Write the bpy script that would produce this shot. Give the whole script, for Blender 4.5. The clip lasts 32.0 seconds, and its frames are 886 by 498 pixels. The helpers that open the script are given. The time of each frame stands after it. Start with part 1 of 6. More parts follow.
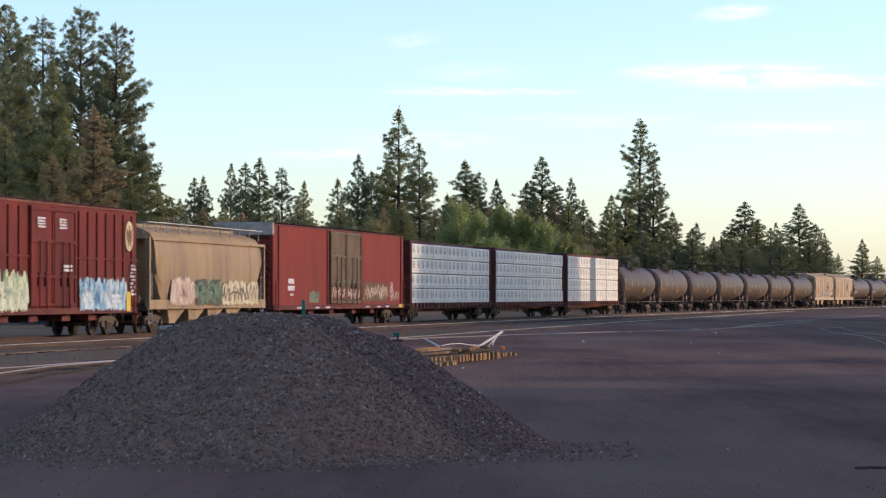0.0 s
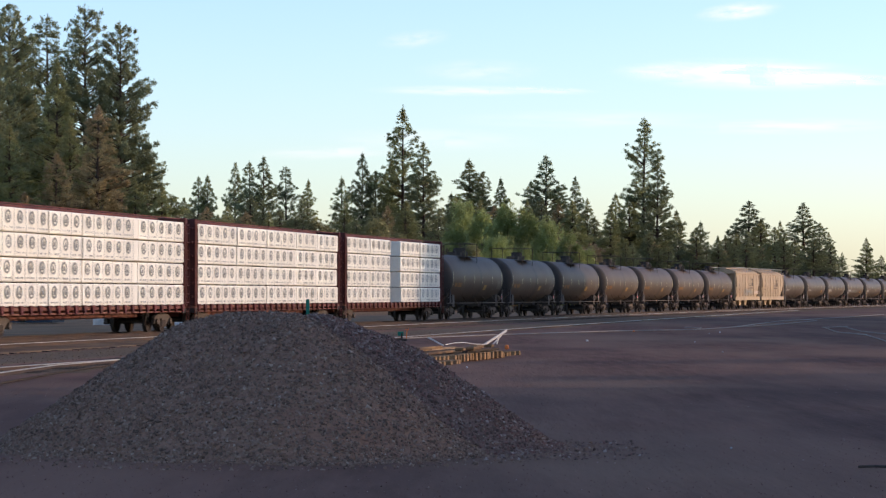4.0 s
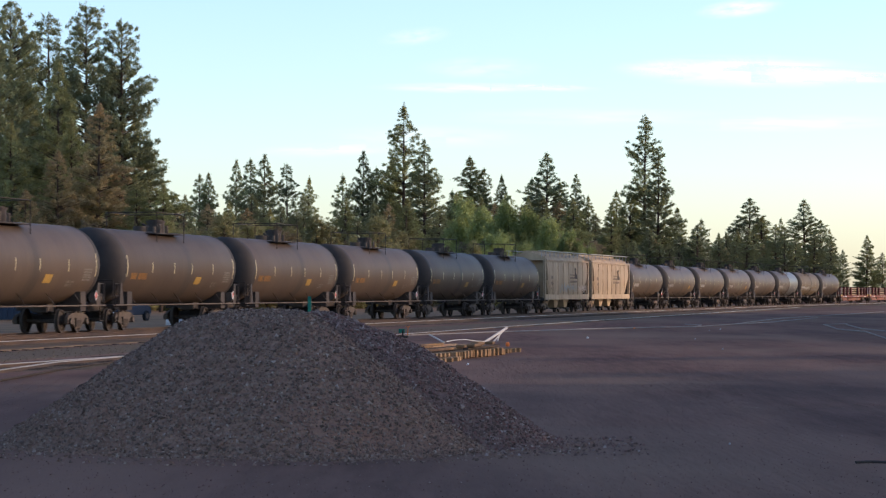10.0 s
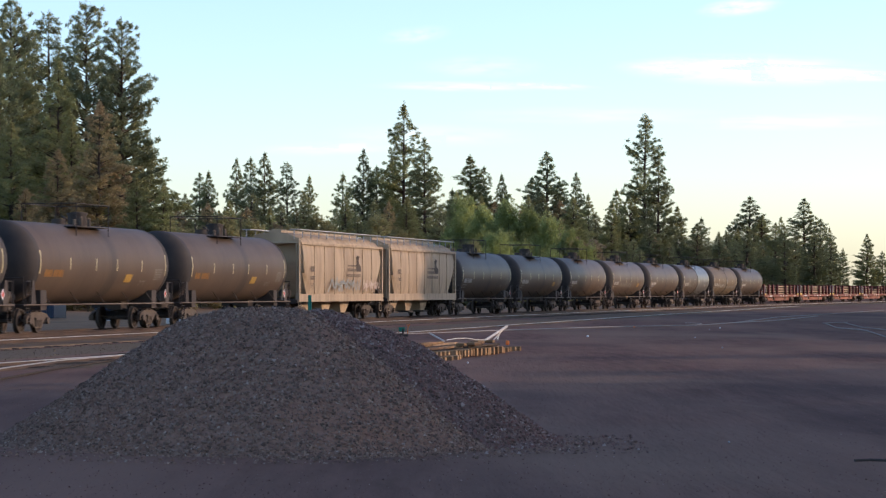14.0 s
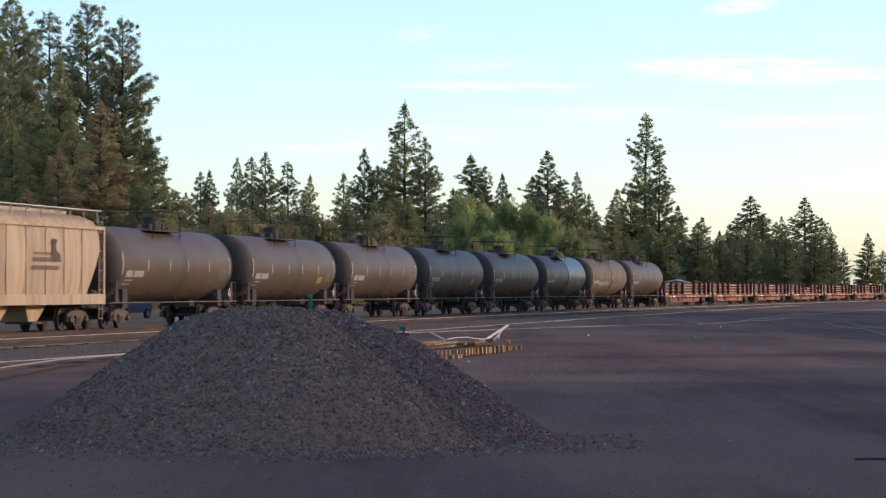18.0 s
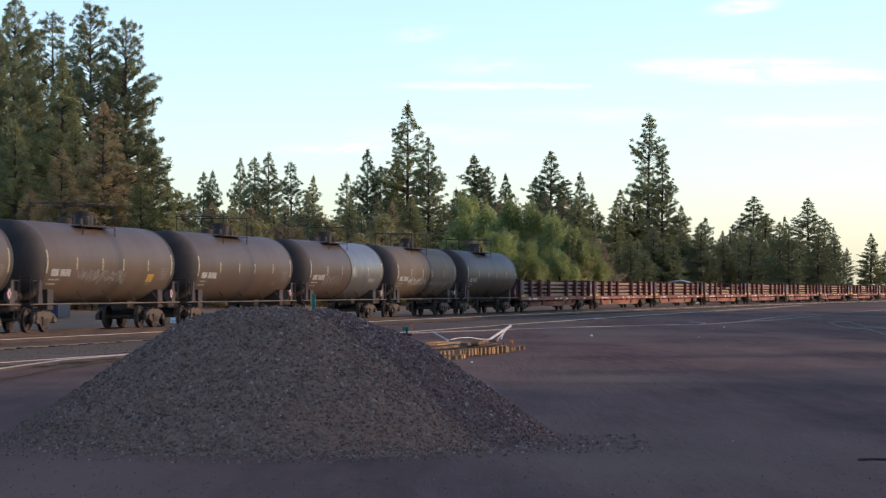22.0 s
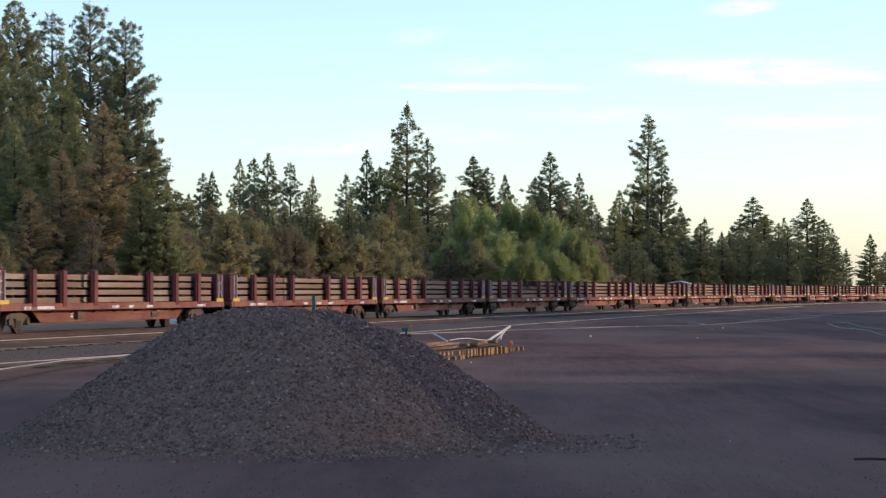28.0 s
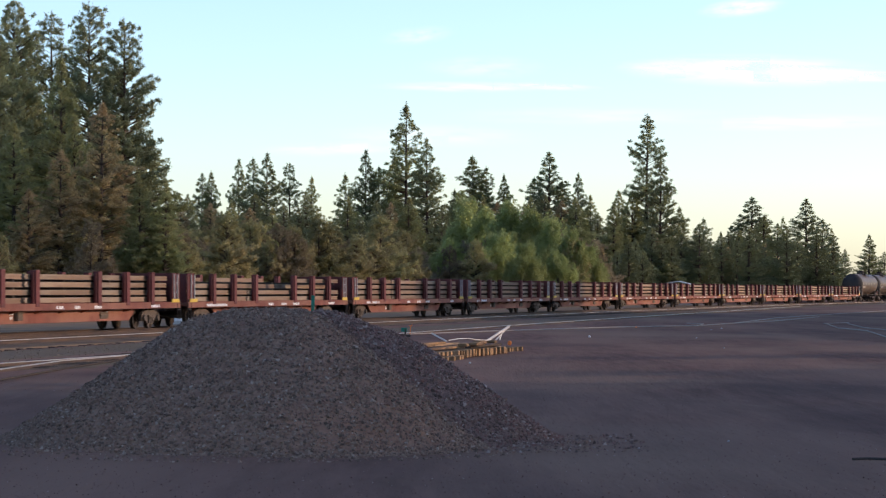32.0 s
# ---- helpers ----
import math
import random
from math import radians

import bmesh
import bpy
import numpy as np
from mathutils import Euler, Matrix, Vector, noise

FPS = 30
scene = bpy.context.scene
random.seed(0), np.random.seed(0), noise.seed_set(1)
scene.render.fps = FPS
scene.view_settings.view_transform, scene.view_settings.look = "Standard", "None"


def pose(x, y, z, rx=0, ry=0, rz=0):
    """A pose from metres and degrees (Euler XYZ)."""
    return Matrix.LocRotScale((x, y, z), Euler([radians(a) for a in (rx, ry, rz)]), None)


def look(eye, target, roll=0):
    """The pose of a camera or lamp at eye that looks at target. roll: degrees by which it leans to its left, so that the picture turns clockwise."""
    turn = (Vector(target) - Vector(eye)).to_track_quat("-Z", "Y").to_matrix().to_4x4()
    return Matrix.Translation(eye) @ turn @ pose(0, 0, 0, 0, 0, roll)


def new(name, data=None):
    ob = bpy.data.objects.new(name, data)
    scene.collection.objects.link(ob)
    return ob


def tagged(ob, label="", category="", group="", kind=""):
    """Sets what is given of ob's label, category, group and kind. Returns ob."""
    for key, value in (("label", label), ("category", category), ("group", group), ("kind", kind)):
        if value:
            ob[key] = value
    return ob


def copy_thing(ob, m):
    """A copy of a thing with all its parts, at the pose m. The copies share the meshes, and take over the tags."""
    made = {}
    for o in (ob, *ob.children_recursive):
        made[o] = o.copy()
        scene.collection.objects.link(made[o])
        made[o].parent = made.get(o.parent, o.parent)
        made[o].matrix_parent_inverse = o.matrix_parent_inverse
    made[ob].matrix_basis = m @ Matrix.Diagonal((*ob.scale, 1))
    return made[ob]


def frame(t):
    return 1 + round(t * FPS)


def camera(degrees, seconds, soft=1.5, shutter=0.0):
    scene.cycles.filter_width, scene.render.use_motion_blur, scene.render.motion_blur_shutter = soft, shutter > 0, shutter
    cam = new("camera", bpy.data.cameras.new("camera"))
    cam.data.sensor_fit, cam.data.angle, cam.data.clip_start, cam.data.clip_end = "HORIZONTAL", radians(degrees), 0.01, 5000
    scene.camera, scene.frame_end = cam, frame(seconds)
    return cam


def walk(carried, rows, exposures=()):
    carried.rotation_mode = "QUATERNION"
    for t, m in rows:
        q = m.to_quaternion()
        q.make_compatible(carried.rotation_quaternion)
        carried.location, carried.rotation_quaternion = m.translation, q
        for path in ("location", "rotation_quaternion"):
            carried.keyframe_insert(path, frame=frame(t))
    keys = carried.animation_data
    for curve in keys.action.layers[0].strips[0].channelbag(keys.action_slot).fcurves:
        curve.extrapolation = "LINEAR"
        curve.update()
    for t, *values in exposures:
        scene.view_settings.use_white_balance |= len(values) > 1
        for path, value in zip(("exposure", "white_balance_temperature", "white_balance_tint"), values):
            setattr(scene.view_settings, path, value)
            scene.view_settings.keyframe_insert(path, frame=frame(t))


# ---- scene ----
cam = camera(19.35, 32.0, soft=1.25, shutter=0.3)

# seconds, way along the view, tilt and turn in degrees
WALK = [(0, 0.354, 1.039, -0.110), (1, 0.345, 1.033, -0.096), (2, 0.352, 1.031, -0.073), (3, 0.360, 1.027, -0.039),
        (3.5, 0.345, 1.024, -0.022), (5.5, 0.178, 0.989, -0.020), (6, 0.130, 0.979, -0.023), (7, 0.080, 0.972, -0.021),
        (8, 0.066, 0.966, -0.016), (9, 0.068, 0.963, -0.006), (10, 0.062, 0.956, 0.000), (11, 0.041, 0.946, 0.000),
        (12, 0.014, 0.934, -0.001), (13, 0.002, 0.928, 0.000), (14, -0.006, 0.925, 0.001), (16.5, -0.032, 0.910, 0.012),
        (18, -0.045, 0.905, 0.018), (19, -0.050, 0.905, 0.024), (20, -0.046, 0.906, 0.042), (21, -0.034, 0.908, 0.069),
        (22, -0.032, 0.911, 0.088), (23, -0.066, 0.926, 0.090), (24, -0.116, 0.938, 0.085), (25, -0.167, 0.941, 0.079),
        (27.5, -0.231, 0.933, 0.074), (28, -0.243, 0.931, 0.072), (29, -0.270, 0.932, 0.062), (30, -0.288, 0.934, 0.056),
        (31, -0.298, 0.935, 0.053), (32, -0.301, 0.935, 0.052)]
walk(cam, [(t, pose(0, ey, 1.75, 90 + p, 0, y)) for t, ey, p, y in WALK], [(0, 1.07, 6350, 21), (1, 1.07, 6350, 21), (3, 1.03, 6350, 21), (6, 0.99, 6350, 20), (7, 1.02, 6350, 20), (8, 1.06, 6350, 20), (10, 1.11, 6350, 20), (12, 1.14, 6350, 20), (32, 1.14, 6350, 20)])

# ---- light ----
SUN_EL, SUN_AZ = 12.0, 84.0        # degrees above the horizon; clockwise from the view's direction
world = bpy.data.worlds.new("evening_sky")
scene.world = world
world.use_nodes = True
wn = world.node_tree.nodes
sky = wn.new("ShaderNodeTexSky")
sky.sky_type = "NISHITA"
sky.sun_disc = False
sky.sun_elevation = radians(SUN_EL)
sky.sun_rotation = radians(SUN_AZ)
sky.altitude = 600
sky.air_density, sky.dust_density, sky.ozone_density = 1.0, 1.15, 2.8
world.node_tree.links.new(sky.outputs[0], wn["Background"].inputs[0])
wn["Background"].inputs[1].default_value = 0.15

sun = new("sun", bpy.data.lights.new("sun", "SUN"))
sun.data.energy = 1.15
sun.data.angle = radians(0.6)
sun.data.color = (1.0, 0.78, 0.55)
az, el = radians(SUN_AZ), radians(SUN_EL)
sun.matrix_world = look((0, 0, 60), (-math.sin(az) * math.cos(el), -math.cos(az) * math.cos(el), 60 - math.sin(el)))


# ---- materials ----
def mat(name, c1, c2=None, c3=None, scale=3.0, stain=0.4, rough=0.7, metal=0.0, bump=0.15, bscale=30.0, vary=0.0, amount=0.5,
        stretch=(1, 1, 1), spec=0.15, leafy=False):
    """Two tones mixed by fine noise, a third laid over it by broad noise, relief, and a little spread from object to object."""
    m = bpy.data.materials.new(name)
    m.use_nodes = True
    n, l = m.node_tree.nodes, m.node_tree.links
    bs = n["Principled BSDF"]
    c2 = c2 or tuple(v * 0.75 for v in c1)
    co = n.new("ShaderNodeTexCoord")
    mp = n.new("ShaderNodeMapping")
    mp.inputs["Scale"].default_value = stretch
    l.new(co.outputs["Object"], mp.inputs[0])
    fine = n.new("ShaderNodeTexNoise")
    fine.inputs["Scale"].default_value = scale
    fine.inputs["Detail"].default_value = 6
    fine.inputs["Roughness"].default_value = 0.65
    l.new(mp.outputs[0], fine.inputs["Vector"])
    r1 = n.new("ShaderNodeValToRGB")
    r1.color_ramp.elements[0].position, r1.color_ramp.elements[1].position = 0.36, 0.64
    r1.color_ramp.elements[0].color, r1.color_ramp.elements[1].color = (*c1, 1), (*c2, 1)
    l.new(fine.outputs["Fac"], r1.inputs[0])
    out = r1.outputs[0]
    if c3:
        broad = n.new("ShaderNodeTexNoise")
        broad.inputs["Scale"].default_value = stain
        broad.inputs["Detail"].default_value = 5
        l.new(mp.outputs[0], broad.inputs["Vector"])
        r2 = n.new("ShaderNodeValToRGB")
        r2.color_ramp.elements[0].position, r2.color_ramp.elements[1].position = 1 - amount - 0.1, 1 - amount + 0.15
        l.new(broad.outputs["Fac"], r2.inputs[0])
        mx = n.new("ShaderNodeMix")
        mx.data_type = "RGBA"
        l.new(r2.outputs[0], mx.inputs["Factor"])
        l.new(out, mx.inputs["A"])
        mx.inputs["B"].default_value = (*c3, 1)
        out = mx.outputs["Result"]
    if vary:
        info = n.new("ShaderNodeObjectInfo")
        mr = n.new("ShaderNodeMapRange")
        mr.inputs["To Min"].default_value, mr.inputs["To Max"].default_value = 1 - vary, 1 + vary
        l.new(info.outputs["Random"], mr.inputs["Value"])
        hs = n.new("ShaderNodeHueSaturation")
        l.new(mr.outputs[0], hs.inputs["Value"])
        l.new(out, hs.inputs["Color"])
        out = hs.outputs[0]
    l.new(out, bs.inputs["Base Color"])
    bs.inputs["Roughness"].default_value = rough
    bs.inputs["Metallic"].default_value = metal
    bs.inputs["Specular IOR Level"].default_value = spec
    if leafy:
        tl = n.new("ShaderNodeBsdfTranslucent")
        l.new(out, tl.inputs["Color"])
        both = n.new("ShaderNodeMixShader")
        both.inputs[0].default_value = 0.5
        l.new(bs.outputs[0], both.inputs[1])
        l.new(tl.outputs[0], both.inputs[2])
        l.new(both.outputs[0], n["Material Output"].inputs["Surface"])
    if bump:
        bn = n.new("ShaderNodeTexNoise")
        bn.inputs["Scale"].default_value = bscale
        bn.inputs["Detail"].default_value = 4
        l.new(mp.outputs[0], bn.inputs["Vector"])
        bp = n.new("ShaderNodeBump")
        bp.inputs["Strength"].default_value = bump
        bp.inputs["Distance"].default_value = 0.05
        l.new(bn.outputs["Fac"], bp.inputs["Height"])
        l.new(bp.outputs[0], bs.inputs["Normal"])
    return m


M = {}
M["cinder"] = mat("cinder_ground", (0.1024, 0.0540, 0.0408), (0.1720, 0.0890, 0.0672), (0.2088, 0.1150, 0.0817), scale=3.0, stain=0.25, rough=0.95, bump=0.5, bscale=11, amount=0.5, stretch=(1, 0.10, 1), spec=0.03)


def broad_tone(m, tone, scale, lo, hi, stretch):
    """Lay one more tone over a material in wide soft patches."""
    n, l = m.node_tree.nodes, m.node_tree.links
    bs = n["Principled BSDF"]
    was = bs.inputs["Base Color"].links[0].from_socket
    co, mp, no, ra, mx = (n.new("ShaderNode" + k) for k in ("TexCoord", "Mapping", "TexNoise", "ValToRGB", "Mix"))
    mp.inputs["Scale"].default_value = stretch
    l.new(co.outputs["Object"], mp.inputs[0])
    no.inputs["Scale"].default_value = scale
    no.inputs["Detail"].default_value = 5
    l.new(mp.outputs[0], no.inputs["Vector"])
    ra.color_ramp.elements[0].position, ra.color_ramp.elements[1].position = lo, hi
    l.new(no.outputs["Fac"], ra.inputs[0])
    mx.data_type = "RGBA"
    l.new(ra.outputs[0], mx.inputs["Factor"])
    l.new(was, mx.inputs["A"])
    mx.inputs["B"].default_value = (*tone, 1)
    l.new(mx.outputs["Result"], bs.inputs["Base Color"])


broad_tone(M["cinder"], (0.215, 0.128, 0.088), 0.09, 0.45, 0.68, (1, 0.6, 1))
broad_tone(M["cinder"], (0.088, 0.050, 0.042), 0.22, 0.52, 0.75, (1, 0.3, 1))
M["gravel"] = mat("dark_gravel", (0.2211, 0.1218, 0.0833), (0.3170, 0.1841, 0.1269), (0.2875, 0.1500, 0.0995), scale=9, stain=0.8, rough=0.9, bump=0.9, bscale=16, amount=0.4, spec=0.03)
# darker gravel tones for the right end of the pile
M["gravel_red"] = mat("dark_reddish_gravel", (0.1560, 0.0952, 0.0769), (0.2280, 0.1403, 0.1116), (0.1920, 0.1074, 0.0843), scale=9, stain=0.8, rough=0.9, bump=0.9, bscale=16, amount=0.4, spec=0.03)
M["ballast"] = mat("ballast", (0.1236, 0.0850, 0.0585), (0.1957, 0.1450, 0.1015), (0.1648, 0.1150, 0.0731), scale=3, stain=0.15, rough=0.95, bump=0.8, bscale=8, amount=0.5, spec=0.03)
M["dust"] = mat("tan_track_dust", (0.20, 0.132, 0.080), (0.155, 0.103, 0.065), (0.115, 0.078, 0.053), scale=2.0, stain=0.3, rough=0.95, bump=0.6, bscale=8, spec=0.03)
M["drygrass"] = mat("dry_grass_and_dirt", (0.34, 0.19, 0.105), (0.26, 0.148, 0.085), (0.21, 0.125, 0.072), scale=1.2, stain=0.25, rough=0.95, bump=0.6, bscale=6, spec=0.03)
# near-black, so the shade on the timber ends is in the colour
M["tarred"] = mat("shaded_timber", (0.030, 0.025, 0.022), (0.045, 0.036, 0.030), scale=6, rough=0.9, vary=0.2, spec=0.03)
M["railtop"] = mat("polished_rail", (0.44, 0.41, 0.385), (0.34, 0.31, 0.29), scale=4, rough=0.45, metal=0.6, bump=0)
M["dullrail"] = mat("dull_grey_brown_rail", (0.3450, 0.2846, 0.2430), (0.2415, 0.1984, 0.1710), scale=4, rough=0.7, bump=0)
M["armwhite"] = mat("dulled_white_paint", (0.60, 0.53, 0.46), (0.48, 0.42, 0.36), scale=5, rough=0.7)
M["rust"] = mat("rusty_steel", (0.085, 0.055, 0.042), (0.055, 0.040, 0.034), (0.11, 0.07, 0.048), scale=6, rough=0.85, metal=0.2)
M["tie"] = mat("weathered_tie", (0.085, 0.062, 0.045), (0.045, 0.035, 0.03), scale=8, rough=0.9, vary=0.25, stretch=(1, 6, 1), spec=0.03)
M["fresh_tie"] = mat("brown_timber", (0.4, 0.235, 0.115), (0.26, 0.15, 0.078), (0.12, 0.075, 0.05), scale=5, rough=0.85, vary=0.35, stretch=(1, 4, 4), spec=0.03)
M["bark"] = mat("pine_bark", (0.0975, 0.065, 0.0455), (0.0494, 0.0364, 0.0286), scale=2, rough=0.95, bump=0.6, bscale=5)
M["needles"] = mat("pine_needles", (0.3080, 0.3105, 0.1318), (0.2201, 0.2287, 0.1020), (0.3785, 0.3105, 0.1371), scale=0.35, stain=0.12, rough=0.8, bump=0, spec=0.1, leafy=True, vary=0.22, amount=0.4)
M["needles_dark"] = mat("dark_pine_needles", (0.2624, 0.2748, 0.1348), (0.1875, 0.2001, 0.1047), (0.3187, 0.2922, 0.1404), scale=0.35, stain=0.12, rough=0.8, bump=0, spec=0.1, leafy=True, vary=0.2, amount=0.4)
M["needles_deep"] = mat("deep_green_pine_needles", (0.2620, 0.2743, 0.1401), (0.1871, 0.1998, 0.1089), (0.3182, 0.2917, 0.1460), scale=0.35, stain=0.12, rough=0.8, bump=0, spec=0.1, leafy=True, vary=0.2, amount=0.4)
M["needles_dry"] = mat("dry_pine_needles", (0.3963, 0.3160, 0.1584), (0.2920, 0.2298, 0.1211), (0.4587, 0.3064, 0.1760), scale=0.35, stain=0.12, rough=0.85, bump=0, spec=0.1, leafy=True, vary=0.2, amount=0.4)
M["needles_young"] = mat("young_pine_needles", (0.3537, 0.3127, 0.1404), (0.2595, 0.2373, 0.1094), (0.4009, 0.2911, 0.1561), scale=0.35, stain=0.12, rough=0.8, bump=0, spec=0.1, leafy=True, vary=0.22, amount=0.45)
M["needles_brown"] = mat("brown_dry_needles", (0.2952, 0.2333, 0.1400), (0.2191, 0.1760, 0.1062), (0.3239, 0.2376, 0.1448), scale=0.35, stain=0.12, rough=0.85, bump=0, spec=0.1, leafy=True, vary=0.22, amount=0.45)
M["leaf"] = mat("willow_leaves", (0.3326, 0.3597, 0.1260), (0.2520, 0.2809, 0.1008), (0.3629, 0.3548, 0.1411), scale=0.4, stain=0.15, rough=0.7, bump=0, spec=0.1, leafy=True, vary=0.15)
M["black"] = mat("grimy_black_steel", (0.040, 0.033, 0.031), (0.055, 0.044, 0.038), (0.085, 0.064, 0.05), scale=5, rough=0.8, bump=0.1)
M["frame"] = mat("brown_truck_steel", (0.13, 0.095, 0.07), (0.075, 0.055, 0.042), (0.16, 0.12, 0.09), scale=6, rough=0.9)
M["wheel"] = mat("wheel_steel", (0.10, 0.075, 0.058), (0.055, 0.043, 0.036), scale=8, rough=0.75, metal=0.3)
M["tank"] = mat("grimy_tank_paint", (0.0779, 0.0513, 0.0354), (0.0937, 0.0633, 0.0435), (0.1045, 0.0676, 0.0435), scale=1.0, stain=0.35, rough=0.55, bump=0.03, vary=0.12, stretch=(1.5, 1, 0.5), amount=0.45)
M["tank_grey"] = mat("grey_tank_paint", (0.0832, 0.0559, 0.0381), (0.0998, 0.0679, 0.0461), (0.1136, 0.0721, 0.0437), scale=1.0, stain=0.35, rough=0.5, bump=0.03, vary=0.10, stretch=(1.5, 1, 0.5), amount=0.4)
M["tank_ochre"] = mat("ochre_tank_paint", (0.1238, 0.0825, 0.0467), (0.0972, 0.0676, 0.0408), (0.1503, 0.0989, 0.0553), scale=1.0, stain=0.4, rough=0.6, bump=0.03, stretch=(1.5, 1, 0.5))
M["silver"] = mat("silver_tank_paint", (0.1620, 0.1486, 0.1349), (0.1296, 0.1164, 0.1022), (0.0918, 0.0768, 0.0610), scale=1.2, stain=0.5, rough=0.4, metal=0.3, bump=0.03, stretch=(1.5, 1, 0.5), amount=0.35)


def spill(m, tone, x0, reach):
    """A dark run of spilt oil down the sides under the fittings."""
    n, l = m.node_tree.nodes, m.node_tree.links
    bs = n["Principled BSDF"]
    was = bs.inputs["Base Color"].links[0].from_socket
    co, sx, no, mp = (n.new("ShaderNode" + k) for k in ("TexCoord", "SeparateXYZ", "TexNoise", "Mapping"))
    l.new(co.outputs["Object"], sx.inputs[0])
    mp.inputs["Scale"].default_value = (1.6, 0.3, 0.25)
    l.new(co.outputs["Object"], mp.inputs[0])
    no.inputs["Scale"].default_value, no.inputs["Detail"].default_value = 1.6, 6
    l.new(mp.outputs[0], no.inputs["Vector"])
    off, ab, add, ra, mx = (n.new("ShaderNode" + k) for k in ("Math", "Math", "Math", "MapRange", "Mix"))
    off.operation, ab.operation, add.operation = "SUBTRACT", "ABSOLUTE", "MULTIPLY_ADD"
    l.new(sx.outputs["X"], off.inputs[0])
    off.inputs[1].default_value = x0
    l.new(off.outputs[0], ab.inputs[0])
    l.new(no.outputs["Fac"], add.inputs[0])
    add.inputs[1].default_value = -2.6 * reach
    l.new(ab.outputs[0], add.inputs[2])
    ra.inputs["From Min"].default_value, ra.inputs["From Max"].default_value = -0.2 * reach, -1.3 * reach
    ra.inputs["To Max"].default_value = 0.75
    l.new(add.outputs[0], ra.inputs["Value"])
    mx.data_type = "RGBA"
    l.new(ra.outputs[0], mx.inputs["Factor"])
    l.new(was, mx.inputs["A"])
    mx.inputs["B"].default_value = (*tone, 1)
    l.new(mx.outputs["Result"], bs.inputs["Base Color"])


for k in ("tank", "tank_grey", "tank_ochre"):
    spill(M[k], (0.052, 0.040, 0.031), 0.9, 1.0)
# near-black brown for both tank ends, darker than the shell
M["tank_dark"] = mat("dark_tank_end", (0.048, 0.040, 0.036), (0.034, 0.029, 0.027), (0.065, 0.050, 0.040), scale=2.0, stain=0.6, rough=0.7, bump=0.03)
M["boxred"] = mat("boxcar_red", (0.2402, 0.0337, 0.0180), (0.1978, 0.0271, 0.0157), (0.1484, 0.0276, 0.0193), scale=0.9, stain=0.5, rough=0.65, bump=0.04, stretch=(1.6, 1, 0.4), amount=0.4)
M["boxred_dark"] = mat("boxcar_oxide_red", (0.1855, 0.0305, 0.0199), (0.1369, 0.0244, 0.0171), (0.0972, 0.0228, 0.0171), scale=0.9, stain=0.6, rough=0.7, bump=0.04, stretch=(1.6, 1, 0.4))
M["maroon"] = mat("maroon_steel", (0.115, 0.034, 0.030), (0.075, 0.026, 0.024), (0.15, 0.05, 0.035), scale=2, stain=0.6, rough=0.75)
M["carred"] = mat("flatcar_red", (0.2112, 0.0701, 0.0467), (0.1521, 0.0495, 0.0358), (0.2534, 0.1072, 0.068), scale=1.5, stain=0.5, rough=0.75, vary=0.15)
M["stake"] = mat("stake_red", (0.17, 0.045, 0.038), (0.12, 0.034, 0.030), (0.10, 0.04, 0.035), scale=2, stain=0.8, rough=0.75, vary=0.15)
M["oldbar"] = mat("tan_steel_bar", (0.2903, 0.2096, 0.1406), (0.2042, 0.1468, 0.1055), (0.2365, 0.1363, 0.0804), scale=1.2, stain=0.5, rough=0.8, vary=0.22, stretch=(0.4, 3, 3))
M["olive"] = mat("olive_door_paint", (0.1331, 0.0878, 0.0453), (0.1014, 0.0665, 0.0372), (0.1584, 0.1064, 0.062), scale=1.5, stain=0.8, rough=0.7)
M["tanpaint"] = mat("tan_hopper_paint", (0.38, 0.26, 0.1406), (0.3182, 0.215, 0.1183), (0.228, 0.155, 0.097), scale=0.8, stain=0.5, rough=0.65, bump=0.04, stretch=(2.2, 1, 0.35), amount=0.42)
M["palehopper"] = mat("pale_hopper_paint", (0.4626, 0.3265, 0.2028), (0.3716, 0.2603, 0.1601), (0.2724, 0.1826, 0.1102), scale=1.1, stain=0.7, rough=0.65, bump=0.04, stretch=(2.6, 1, 0.22), amount=0.42)
M["galv"] = mat("galvanised_steel", (0.45, 0.44, 0.42), (0.36, 0.35, 0.33), scale=6, rough=0.6, metal=0.3)
M["roofgrey"] = mat("weathered_galvanised_sheet", (0.44, 0.37, 0.31), (0.3, 0.24, 0.2), (0.2, 0.11, 0.07), scale=3, stain=1.2, rough=0.7, amount=0.45)
M["wrap"] = mat("white_lumber_wrap", (0.90, 0.83, 0.68), (0.86, 0.79, 0.65), (0.82, 0.75, 0.62), scale=2.2, stain=0.6, rough=0.55, bump=0.5, bscale=4, vary=0.04)
M["ink"] = mat("grey_print", (0.2475, 0.2363, 0.2025), (0.3225, 0.3075, 0.2700), scale=9, rough=0.6, bump=0)
M["dimwhite"] = mat("grimed_white_lettering", (0.25, 0.215, 0.175), (0.17, 0.145, 0.115), scale=5, rough=0.7)
M["fadedbrown"] = mat("faded_brown_lettering", (0.20, 0.145, 0.10), (0.15, 0.105, 0.075), scale=5, rough=0.8)
M["white"] = mat("white_paint", (0.74, 0.73, 0.70), (0.62, 0.61, 0.58), scale=5, rough=0.6)
M["fadedwhite"] = mat("faded_white_lettering", (0.44, 0.41, 0.36), (0.30, 0.27, 0.23), scale=5, rough=0.7)
M["yellow"] = mat("yellow_paint", (0.68, 0.45, 0.06), (0.55, 0.36, 0.06), scale=5, rough=0.6)
